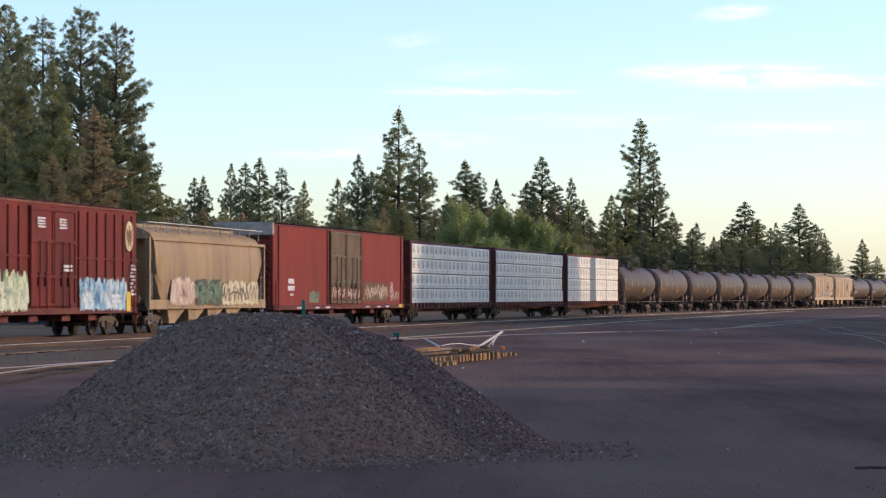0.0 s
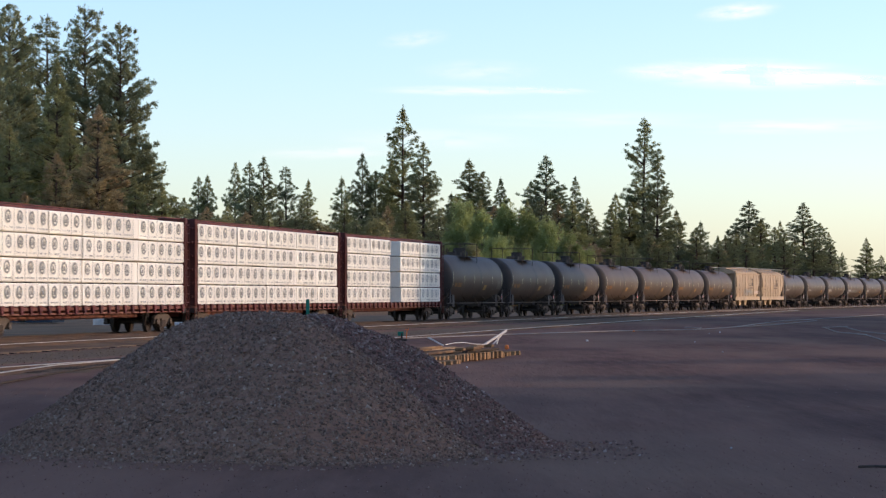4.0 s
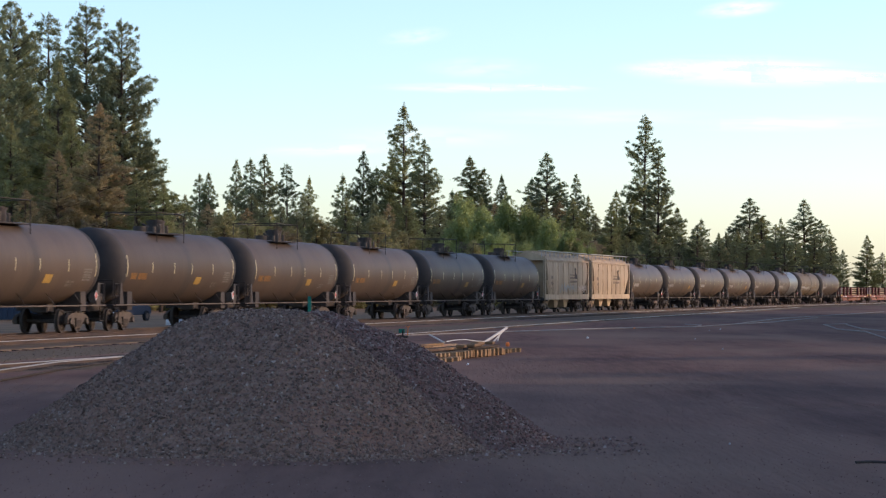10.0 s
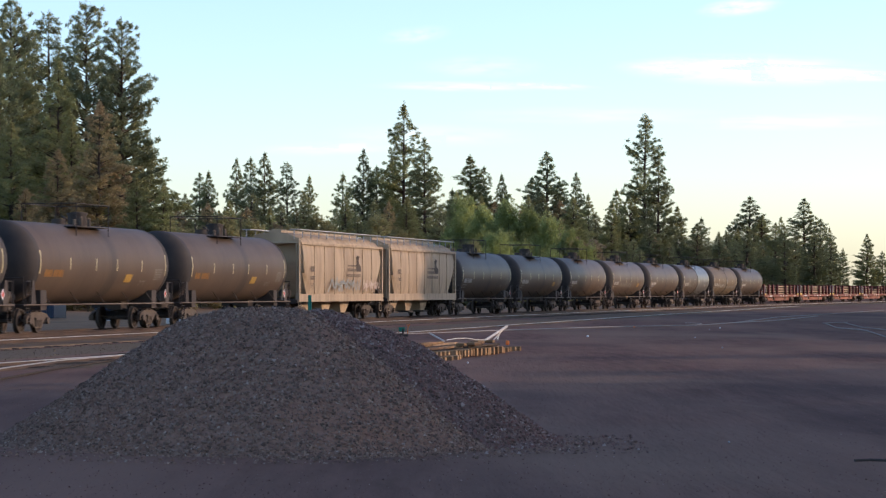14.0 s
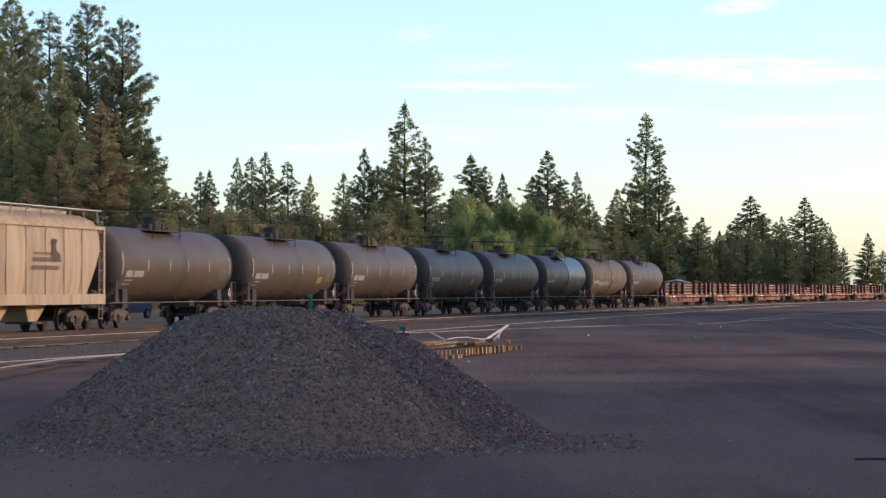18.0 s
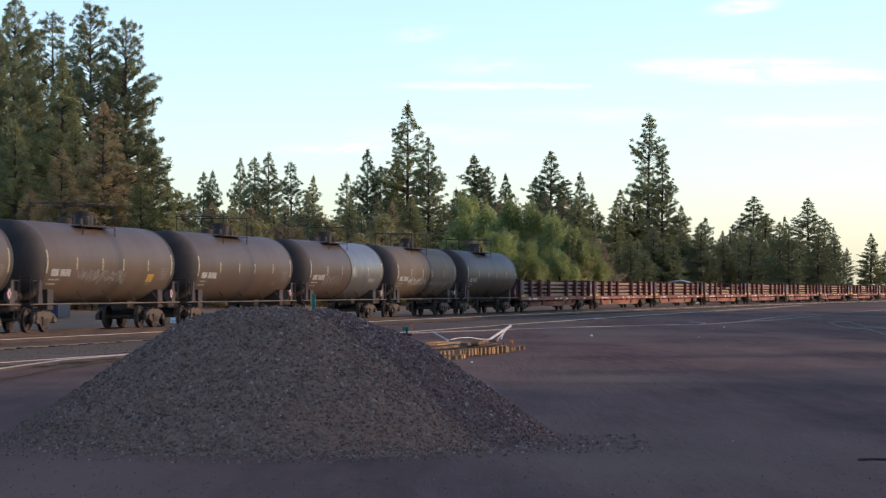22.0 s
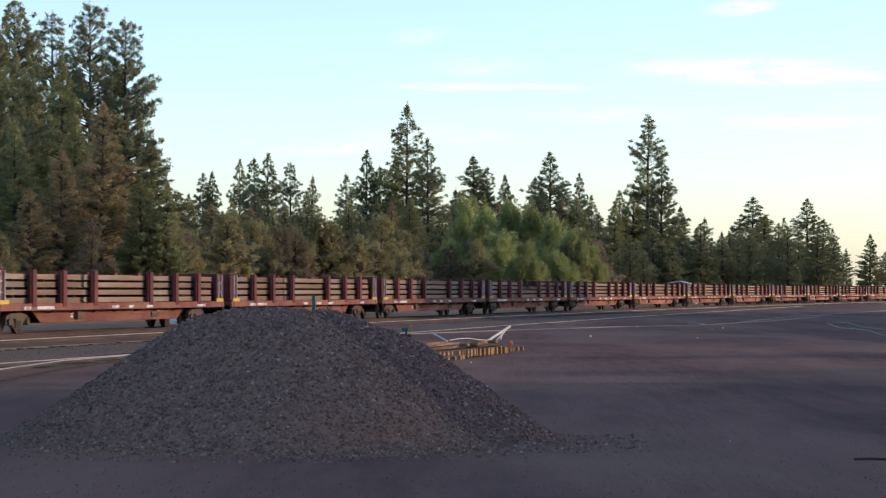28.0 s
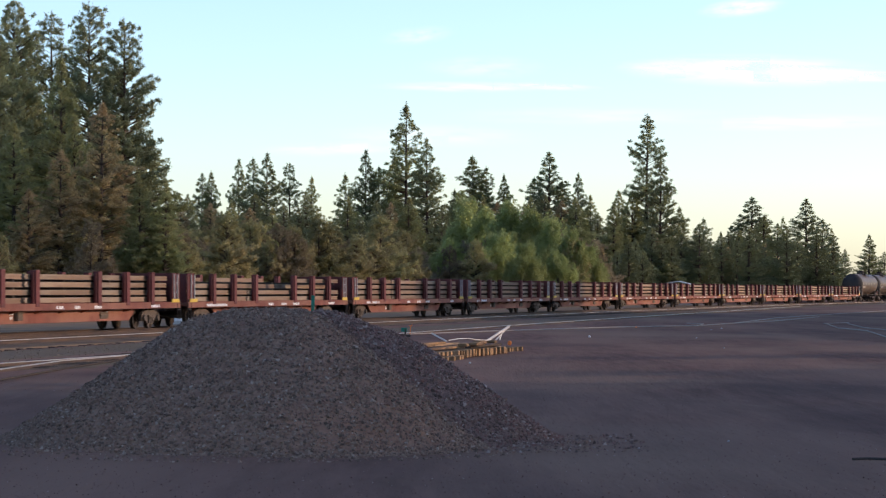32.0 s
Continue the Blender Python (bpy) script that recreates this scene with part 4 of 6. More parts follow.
def scrawl(car, x0, x1, z0, z1, y, fill, lines, seed, letters=5, thin=0.05, backing=None, bend=None):
    """A painted tag: a ragged backing patch, fat sign shapes side by side with an outline, or thin swept strokes. bend: radius and height of the axis of a round side."""
    rng = random.Random(seed)
    h = z1 - z0
    w = (x1 - x0) / letters
    owner = car

    def laid(name, bm, material, parent, label=""):
        if bend:
            for v in bm.verts:
                v.co.y += -math.sqrt(max(0.01, (bend[0] + 0.012) ** 2 - (v.co.z - bend[1]) ** 2)) - y
        return part(name, bm, material, parent, label)

    if backing:
        bm = bmesh.new()
        n = letters * 6
        up = [(x0 + (x1 - x0) * i / n + rng.uniform(-0.05, 0.05), z1 - h * (0.04 + 0.30 * rng.random() ** 2)) for i in range(n + 1)]
        down = [(x0 + (x1 - x0) * i / n, z0 + h * 0.12 * rng.random()) for i in range(n + 1)]
        rows = [(bm.verts.new((px, y, pz)), bm.verts.new((qx, y, qz))) for (px, pz), (qx, qz) in zip(up, down)]
        for a, b in zip(rows, rows[1:]):
            bm.faces.new((a[0], b[0], b[1], a[1]))
        owner = laid("graffiti", bm, backing, car, "faded patch of sprayed paint")
    shapes = []
    for i in range(letters):
        n = rng.randint(4, 6)
        side = rng.choice((-1, 1))
        sign = [(-0.62 + 1.24 * k / (n - 1) + rng.uniform(-0.16, 0.16), side * (-1) ** k * rng.uniform(0.22, 0.5)) for k in range(n)]
        if rng.random() < 0.5:
            sign += [(rng.uniform(0.0, 0.3), rng.uniform(-0.1, 0.1)), (rng.uniform(-0.7, -0.4), rng.uniform(-0.3, 0.3))]
        cx, cz, lean = x0 + w * (i + 0.5), z0 + h * 0.5 + rng.uniform(-0.04, 0.04) * h, rng.uniform(-0.05, 0.22)
        kx, kz = w * rng.uniform(0.95, 1.2), h * rng.uniform(0.78, 0.98)
        pts = []
        for a, b in zip(sign, sign[1:]):
            for j in range(4):
                u = j / 4
                pts.append((a[0] + (b[0] - a[0]) * u, a[1] + (b[1] - a[1]) * u))
        pts.append(sign[-1])
        pts = [pts[0]] + [((a[0] + 2 * b[0] + c[0]) / 4, (a[1] + 2 * b[1] + c[1]) / 4) for a, b, c in zip(pts, pts[1:], pts[2:])] + [pts[-1]]
        shapes.append([(cx + px * kx + lean * pz * h * 0.5, cz + pz * kz) for px, pz in pts])
    if lines:
        bm = bmesh.new()
        for i, pts in enumerate(shapes):
            stroke(bm, pts, min(0.15 * w, 0.10 * h) + thin if fill else thin * rng.uniform(0.6, 1.2), y - 0.003 - 0.0006 * (i % 3))
        if owner is car:
            owner = laid("graffiti", bm, lines, car, "sprayed graffiti strokes")
        else:
            laid("outline", bm, lines, owner)
    if fill:
        bm = bmesh.new()
        for i, pts in enumerate(shapes):
            stroke(bm, pts, min(0.15 * w, 0.10 * h), y - 0.006 - 0.0006 * (i % 3))
        laid("letters", bm, fill, owner)


def tank_car(paint, letters, label, seed, silver=False, tag=None, placard="lime", band=True):
    car = thing("tank_car", label, "tank car", "tank cars of the train")
    rng = random.Random(seed)
    half, r, zc = 8.35, 1.55, 2.65
    bm = bmesh.new()
    prof = []
    for k in range(9):
        a = math.pi / 2 * k / 8
        prof.append((-half + 0.72 - 0.72 * math.cos(a), r * math.sin(a)))
    prof[0] = (prof[0][0], 0.02)
    mid = [(-4.2, r), (0.0, r), (4.2, r)]
    prof += mid + [(-x, q) for x, q in prof[::-1]]
    loft(bm, [[(x, q * math.cos(2 * math.pi * i / 48), zc + q * math.sin(2 * math.pi * i / 48)) for i in range(48)] for x, q in prof])
    body = part("tank", bm, paint, car, smooth=True)
    for sx in (-1, 1):
        bm = bmesh.new()
        loft(bm, [[(sx * (x - 0.006), (w + 0.006) * math.cos(2 * math.pi * i / 48), zc + (w + 0.006) * math.sin(2 * math.pi * i / 48)) for i in range(48)] for x, w in prof[:9] + [(-7.35, r)]], False)
        part("tank_head", bm, M["tank_dark"], body, "dark domed tank end", smooth=True)
    if silver:
        bm = bmesh.new()
        rows = [[bm.verts.new((x, (r + 0.008) * math.cos(2 * math.pi * i / 48), zc + (r + 0.008) * math.sin(2 * math.pi * i / 48))) for i in range(49)] for x in (0.72, 4.05, 7.3)]
        for a, b in zip(rows, rows[1:]):
            for i in range(48):
                bm.faces.new((a[i], a[i + 1], b[i + 1], b[i]))
        part("clean_band", bm, M["silver"], body, "cleaner silver band round the tank", smooth=True)
    if tag and band:
        bm = bmesh.new()
        loft(bm, [[(x, (r + q) * math.cos(2 * math.pi * i / 48), zc + (r + q) * math.sin(2 * math.pi * i / 48)) for i in range(48)] for x, q in ((0.55, 0.0), (0.57, 0.022), (0.69, 0.022), (0.71, 0.0))], False)
        part("weld_band", bm, paint, body, "raised weld band round the tank", smooth=True)
    # draft sills, bolsters and cradles
    for side in (-1, 1):
        bm = bmesh.new()
        x0, x1 = sorted((side * 5.2, side * 8.75))
        soft_box(bm, x0, x1, -0.32, 0.32, 0.78, 1.2, 0.03)
        prism(bm, [(side * 6.15, 0.85), (side * 6.75, 0.85), (side * 6.75, 1.6), (side * 6.15, 1.6)], -1.32, 1.32)
        part("draft_sill", bm, M["black"], car)
        bm = bmesh.new()
        soft_box(bm, side * 8.55 - 0.22, side * 8.55 + 0.22, -1.45, 1.45, 1.02, 1.08, 0.01)
        part("end_platform", bm, M["black"], car)
        bm = bmesh.new()
        for y in (-1.4, -0.5, 0.5, 1.4):
            rod(bm, (side * 8.7, y, 1.05), (side * 8.7, y, 2.05), 0.022, 5)
        rod(bm, (side * 8.7, -1.4, 2.05), (side * 8.7, 1.4, 2.05), 0.022, 5)
        part("end_rail", bm, M["black"], car)
        ladder(car, side * 8.3, -1.42, 0.45, 1.95, True, 0.4)
        prism_bm = bmesh.new()
        prism(prism_bm, [(side * 7.55, 1.06), (side * 8.05, 1.06), (side * 7.95, 1.95), (side * 7.75, 1.95)], -1.46, -1.42)
        part("bracket", prism_bm, M["black"], car)
    # diamond hazard sign
    bm = bmesh.new()
    bm.faces.new([bm.verts.new((7.5 + dx, -1.475, 1.45 + dz)) for dx, dz in ((0, -0.21), (0.19, 0), (0, 0.21), (-0.19, 0))])
    d = part("hazard_sign", bm, M["white"], car, "small red and white diamond hazard sign")
    bm = bmesh.new()
    bm.faces.new([bm.verts.new((7.5 + dx, -1.479, 1.45 + dz)) for dx, dz in ((0, -0.15), (0.135, 0), (0, 0.15), (-0.135, 0))])
    part("sign_face", bm, M["redpaint"], d)
    bm = bmesh.new()
    for y in (-1.46, 1.46):
        rod(bm, (-8.6, y, 1.06), (8.6, y, 1.06), 0.03, 6)
        for x in (-6, -3, 0, 3, 6):
            rod(bm, (x, y, 1.06), (x, y * 0.72, 1.6), 0.02, 5)
    part("side_handrail", bm, M["frame"], car)
    # fittings on top: valve housing, hatch and platform
    bm = bmesh.new()
    rod(bm, (0.5, -0.1, 4.1), (0.5, -0.1, 4.60), 0.38, 16)
    rod(bm, (0.5, -0.1, 4.60), (0.5, -0.1, 4.68), 0.42, 16)
    rod(bm, (0.5, -0.1, 4.68), (0.5, -0.1, 4.72), 0.30, 16)
    part("valve_housing", bm, M["black"], car, smooth=True)
    for vx, vy, vz in ((0.3, -0.66, 4.44), (-0.5, -0.62, 4.48), (-1.2, -0.6, 4.36)):
        bm = bmesh.new()
        rod(bm, (vx, vy, 4.0), (vx, vy, vz), 0.07, 8)
        rod(bm, (vx - 0.12, vy, vz), (vx + 0.12, vy, vz), 0.03, 6)
        part("valve", bm, M["frame"], car, smooth=True)
    bm = bmesh.new()
    rod(bm, (-1.3, 0, 4.1), (-1.3, 0, 4.40), 0.3, 12)
    rod(bm, (-1.3, -0.35, 4.36), (-1.3, -0.1, 4.50), 0.05, 6)
    part("hatch", bm, M["black"], car, smooth=True)
    for side in (-1, 1):
        bm = bmesh.new()
        box(bm, -2.4, 1.3, min(side * 0.6, side * 1.15), max(side * 0.6, side * 1.15), 4.06, 4.10)
        deck = part("platform", bm, M["black"], car)
        bm = bmesh.new()
        for x in (-2.4, 1.3):
            rod(bm, (x, side * 1.12, 3.7), (x, side * 1.12, 4.98), 0.022, 5)
        rod(bm, (-2.4, side * 1.12, 4.97), (1.3, side * 1.12, 4.97), 0.018, 5)
        part("handrail", bm, M["black"], deck)
    for x in (-2.4, 1.3):
        bm = bmesh.new()
        rod(bm, (x, -1.12, 4.97), (x, 1.12, 4.97), 0.02, 5)
        part("cross_rail", bm, M["black"], car)
    # brake gear
    for x0, x1, y in ((7.9, 8.5, 0.5), (-8.6, -7.9, -0.55)):
        bm = bmesh.new()
        rod(bm, (x0, y, 1.35), (x1, y, 1.35), 0.23, 12)
        part("air_tank", bm, M["frame"], car, smooth=True)
    # reflective strips along the side, bent to the shell
    for x in (-7.35, -4.2, -1.3, 1.16, 4.2, 7.3):
        bm = bmesh.new()
        hw, z0, z1 = (0.045, 2.2, 3.08) if abs(x) > 7 else (0.038, 2.36, 2.82)
        vs = []
        for i in range(5):
            z = z0 + (z1 - z0) * i / 4
            y = -math.sqrt((r + 0.016) ** 2 - (z - zc) ** 2)
            vs.append((bm.verts.new((x - hw, y, z)), bm.verts.new((x + hw, y, z))))
        for a, b in zip(vs, vs[1:]):
            bm.faces.new((a[0], a[1], b[1], b[0]))
        part("reflective_strip", bm, M["strip"], car, "dull yellow reflective strip")

    def curved(bm, out=0.014):
        for v in bm.verts:
            v.co.y = -math.sqrt((r + out) ** 2 - (v.co.z - zc) ** 2)
        return bm

    bm = bmesh.new()
    y = -r - 0.02
    bars(bm, -6.8, 2.10, 0.72, 0.40, y, 1, rng, 1.0)
    bars(bm, -5.85, 2.10, 1.05, 0.40, y, 1, rng, 1.0)
    if letters is not M["orange"]:
        bars(bm, -6.9, 1.94, 1.1, 0.09, y, 1, rng, 0.6)
        bars(bm, -6.9, 1.78, 0.9, 0.09, y, 1, rng, 0.6)
    part("lettering", curved(bm), letters, car, "row of faded lettering")
    bm = bmesh.new()
    bars(bm, 5.95, 2.02, 0.85, 0.50, y, 5, rng, 0.7)
    bars(bm, 4.35, 1.80, 0.7, 0.26, y, 2, rng, 0.4)
    part("data_lettering", curved(bm), M["dimwhite"], car, "small grey data lettering")
    if placard:
        bm = bmesh.new()
        x = 1.75 if placard == "lime" else 2.3 if placard == "orange" else 4.2
        for k in range(4):
            u0, u1 = k / 4, (k + 1) / 4
            bm.faces.new([bm.verts.new((x + px + 0.10 * u, y, 1.92 + 0.32 * u)) for px, u in ((0, u0), (0.8, u0), (0.8, u1), (0, u1))])
        part("placard", curved(bm, 0.02), M["lime"], car, "amber placard")
    if tag:
        for k, (x0, x1, z0, z1, fill) in enumerate(tag):
            scrawl(car, x0, x1, z0, z1, y - 0.004, None, M[fill], seed + k, max(3, int((x1 - x0) / 0.62)), 0.032, bend=(r, zc))
    trucks(car, 6.45)
    couplers(car, 8.75)
    return car


def boxcar(half, height, paint, label, ribs, door, seed, roof="roofgrey"):
    car = thing("boxcar", label, "boxcar", "boxcars of the train")
    rng = random.Random(seed)
    w = 1.5
    bm = bmesh.new()
    soft_box(bm, -half, half, -w, w, 1.05, height - 0.12, 0.04)
    body = part("body", bm, paint, car)
    bm = bmesh.new()
    prof = [(-w - 0.04, height - 0.16), (-w - 0.04, height - 0.1), (-0.8, height), (0.8, height), (w + 0.04, height - 0.1), (w + 0.04, height - 0.16)]
    loft(bm, [[(x, y, z) for y, z in prof] for x in (-half - 0.03, half + 0.03)])
    for i in range(int(half * 2 / 1.2)):
        x = -half + 0.6 + 1.2 * i
        box(bm, x, x + 0.06, -w + 0.1, w - 0.1, height - 0.06, height + 0.012)
    part("roof", bm, M[roof], car, "weathered brown roof")
    bm = bmesh.new()
    soft_box(bm, -half, half, -w - 0.05, w + 0.05, 0.88, 1.12, 0.02)
    soft_box(bm, -half + 1, half - 1, -0.35, 0.35, 0.62, 0.95, 0.02)
    for x in (-half * 0.45, -half * 0.15, half * 0.2, half * 0.5):
        box(bm, x, x + 0.9, -1.2, -0.6, 0.62, 0.92)
    part("underframe", bm, M["maroon"], car)
    for side in (-1, 1):
        for i in range(9):
            z = 1.45 + i * (height - 2.2) / 8
            bm = bmesh.new()
            soft_box(bm, side * half - 0.07, side * half + 0.07, -w + 0.15, w - 0.15, z - 0.09, z + 0.09, 0.04)
            part("end_rib", bm, M["maroon"], car)
    if ribs:
        bm = bmesh.new()
        prism(bm, [(-0.11, 1.15), (-0.05, 1.2), (0.05, 1.2), (0.11, 1.15), (0.11, height - 0.3), (-0.11, height - 0.3)], -0.065, 0.065)
        rib = mesh("side_rib", bm, paint)
        x = -half + 0.35
        while x < half - 0.2:
            if not (door[0] - 0.1 < x < door[1] + 0.1):
                for y in (-w, w):
                    piece("side_rib", rib, car, pose(x, y, 0))
            x += ribs
        bm = bmesh.new()
        box(bm, -half, half, -w - 0.07, -w - 0.02, 3.0, 3.07)
        part("side_rail", bm, paint, car)
    for x in (-half + 0.35, half - 0.35):
        ladder(car, x, -w - 0.10, 0.5, 2.6 if x > 0 else 2.3, True, 0.42, paint)
    for side in (-1, 1):
        ladder(car, side * (half + 0.10), -w + 0.4, 0.5, 2.6, False, 0.42, M["maroon"])
        bm = bmesh.new()
        soft_box(bm, side * half - 0.25, side * half + 0.25, -0.35, 0.35, 0.7, 1.1, 0.03)
        part("draft_sill", bm, M["black"], car)
        bm = bmesh.new()
        x0, x1 = sorted((side * half, side * (half + 0.35)))
        box(bm, x0, x1, -0.5, 0.5, 1.1, 1.14)
        part("crossover_step", bm, M["galv"], car)
    trucks(car, half - 2.4)
    couplers(car, half)
    return car, body


def plug_door(car, x0, x1, z0, z1, paint, bar, w=1.5):
    bm = bmesh.new()
    soft_box(bm, x0, x1, -w - 0.09, -w + 0.02, z0, z1, 0.02)
    d = part("door", bm, paint, car)
    bm = bmesh.new()
    for z in (z0 + 0.05, z0 + 0.30 * (z1 - z0), z0 + 0.65 * (z1 - z0), z1 - 0.1):
        soft_box(bm, x0 - 0.02, x1 + 0.02, -w - 0.14, -w - 0.08, z - 0.06, z + 0.06, 0.01)
    for x in (x0 + 0.08, x1 - 0.08):
        soft_box(bm, x - 0.06, x + 0.06, -w - 0.14, -w - 0.08, z0, z1, 0.01)
    part("door_frame", bm, bar, d)
    bm = bmesh.new()
    for x in (x0 + 0.35 * (x1 - x0), x0 + 0.65 * (x1 - x0)):
        rod(bm, (x, -w - 0.17, z0 - 0.1), (x, -w - 0.17, z0 + 0.65 * (z1 - z0)), 0.03, 6)
        box(bm, x - 0.1, x + 0.1, -w - 0.18, -w - 0.1, z0 + 0.2 * (z1 - z0), z0 + 0.2 * (z1 - z0) + 0.5)
    part("lock_rod", bm, bar, d)
    return d


def graffiti_boxcar():
    car, body = boxcar(9.95, 5.15, M["boxred_dark"], "ribbed oxide red boxcar with graffiti along its lower side", 1.05, (-2.4, 2.4), 3, "carred")
    bm = bmesh.new()
    box(bm, -9.98, 9.98, -1.56, -1.48, 5.0, 5.06)
    part("roof_edge", bm, M["carred"], car, "faded roof edge")
    plug_door(car, -2.4, -0.03, 1.2, 4.9, M["boxred_dark"], M["boxred_dark"])
    plug_door(car, 0.03, 2.4, 1.2, 4.9, M["boxred_dark"], M["boxred_dark"])
    rng = random.Random(4)
    bm = bmesh.new()
    for x, z in ((-1.8, 4.1), (0.5, 4.1)):
        bars(bm, x, z, 0.75, 0.42, -1.66, 4, rng, 0.7)
    bars(bm, 0.9, 2.5, 0.9, 0.3, -1.66, 2, rng)
    bars(bm, 8.9, 1.6, 0.6, 1.3, -1.60, 9, rng, 0.6)
    bars(bm, 6.6, 1.3, 1.2, 0.4, -1.60, 2, rng)
    part("lettering", bm, M["white"], car, "small white lettering")
    bm = bmesh.new()
    n = 20
    bm.faces.new([bm.verts.new((8.75 + 0.50 * math.cos(2 * math.pi * i / n), -1.60, 4.0 + 0.62 * math.sin(2 * math.pi * i / n))) for i in range(n)])
    emblem = part("emblem", bm, M["strip"], car, "pale oval emblem")
    bm = bmesh.new()
    for k, (dx, h) in enumerate(((-0.30, 0.30), (-0.15, 0.44), (0.0, 0.52), (0.15, 0.44), (0.30, 0.30))):
        panel(bm, 8.75 + dx - 0.05, 8.75 + dx + 0.05, 4.0 - h * (0.9 if k % 2 else 0.6), 4.0 + h * (0.5 if k % 2 else 0.9), -1.606)
    part("emblem_mark", bm, M["boxred_dark"], emblem)
    scrawl(car, 3.0, 8.4, 0.95, 2.4, -1.575, M["spray_blue"], M["spray_black"], 31, 9, 0.03, M["spray_blue"])
    scrawl(car, -9.4, -2.6, 0.95, 2.6, -1.575, M["spray_green"], M["spray_dark"], 32, 11, 0.03, M["spray_green"])
    bm = bmesh.new()
    panel(bm, 8.4, 8.95, 0.95, 1.75, -1.602)
    part("stencil_panel", bm, M["yellow"], car, "yellow panel")
    return car


def long_boxcar():
    car, body = boxcar(13.55, 5.2, M["boxred"], "long smooth red boxcar with olive doors and rusty end top", 0, (-2.6, 2.6), 6, "maroon")
    plug_door(car, -3.2, -0.08, 1.2, 5.0, M["olive"], M["olivebar"])
    plug_door(car, 0.08, 3.2, 1.2, 5.0, M["olive"], M["olivebar"])
    bm = bmesh.new()
    soft_box(bm, -13.75, -13.5, -1.54, 1.54, 4.55, 5.18, 0.03)
    part("end_cap", bm, M["roofgrey"], car, "rust-stained galvanised end sheet")
    for x in (-12.7, -3.6, 3.6, 12.8):
        bm = bmesh.new()
        soft_box(bm, x - 0.05, x + 0.05, -1.56, -1.49, 1.1, 5.05, 0.01)
        part("seam_post", bm, M["maroon"], car)
    rng = random.Random(8)
    bm = bmesh.new()
    bars(bm, -10.9, 2.20, 0.9, 0.36, -1.512, 1, rng, 0.8)
    bars(bm, -11.0, 1.85, 1.2, 0.36, -1.512, 1, rng, 0.8)
    bars(bm, -10.6, 1.6, 0.6, 0.15, -1.512, 1, rng)
    bars(bm, 10.2, 1.5, 0.7, 0.9, -1.512, 7, rng, 0.5)
    for x in (-9.5, -6, -4, 4.5, 7, 9):
        bars(bm, x, 0.94, 0.8, 0.12, -1.558, 1, rng)
    part("lettering", bm, M["white"], car, "white lettering")
    for x0, x1, z0, z1 in ((12.2, 13.3, 0.92, 1.1),):
        bm = bmesh.new()
        panel(bm, x0, x1, z0, z1, -1.56)
        part("warning_panel", bm, M["yellow"], car, "orange-yellow panel")
    scrawl(car, -7.0, -5.2, 1.2, 1.9, -1.512, None, M["olivebar"], 41, 3, 0.02, M["spray_teal"])
    scrawl(car, 4.3, 9.6, 1.2, 2.45, -1.512, None, M["spray_pink"], 42, 7, 0.05, M["olive"])
    scrawl(car, 10.4, 12.2, 1.15, 2.0, -1.512, None, M["spray_pink"], 43, 3, 0.04)
    scrawl(car, -2.9, 2.9, 1.3, 2.2, -1.597, None, M["spray_pink"], 44, 7, 0.05, M["maroon"])
    return car


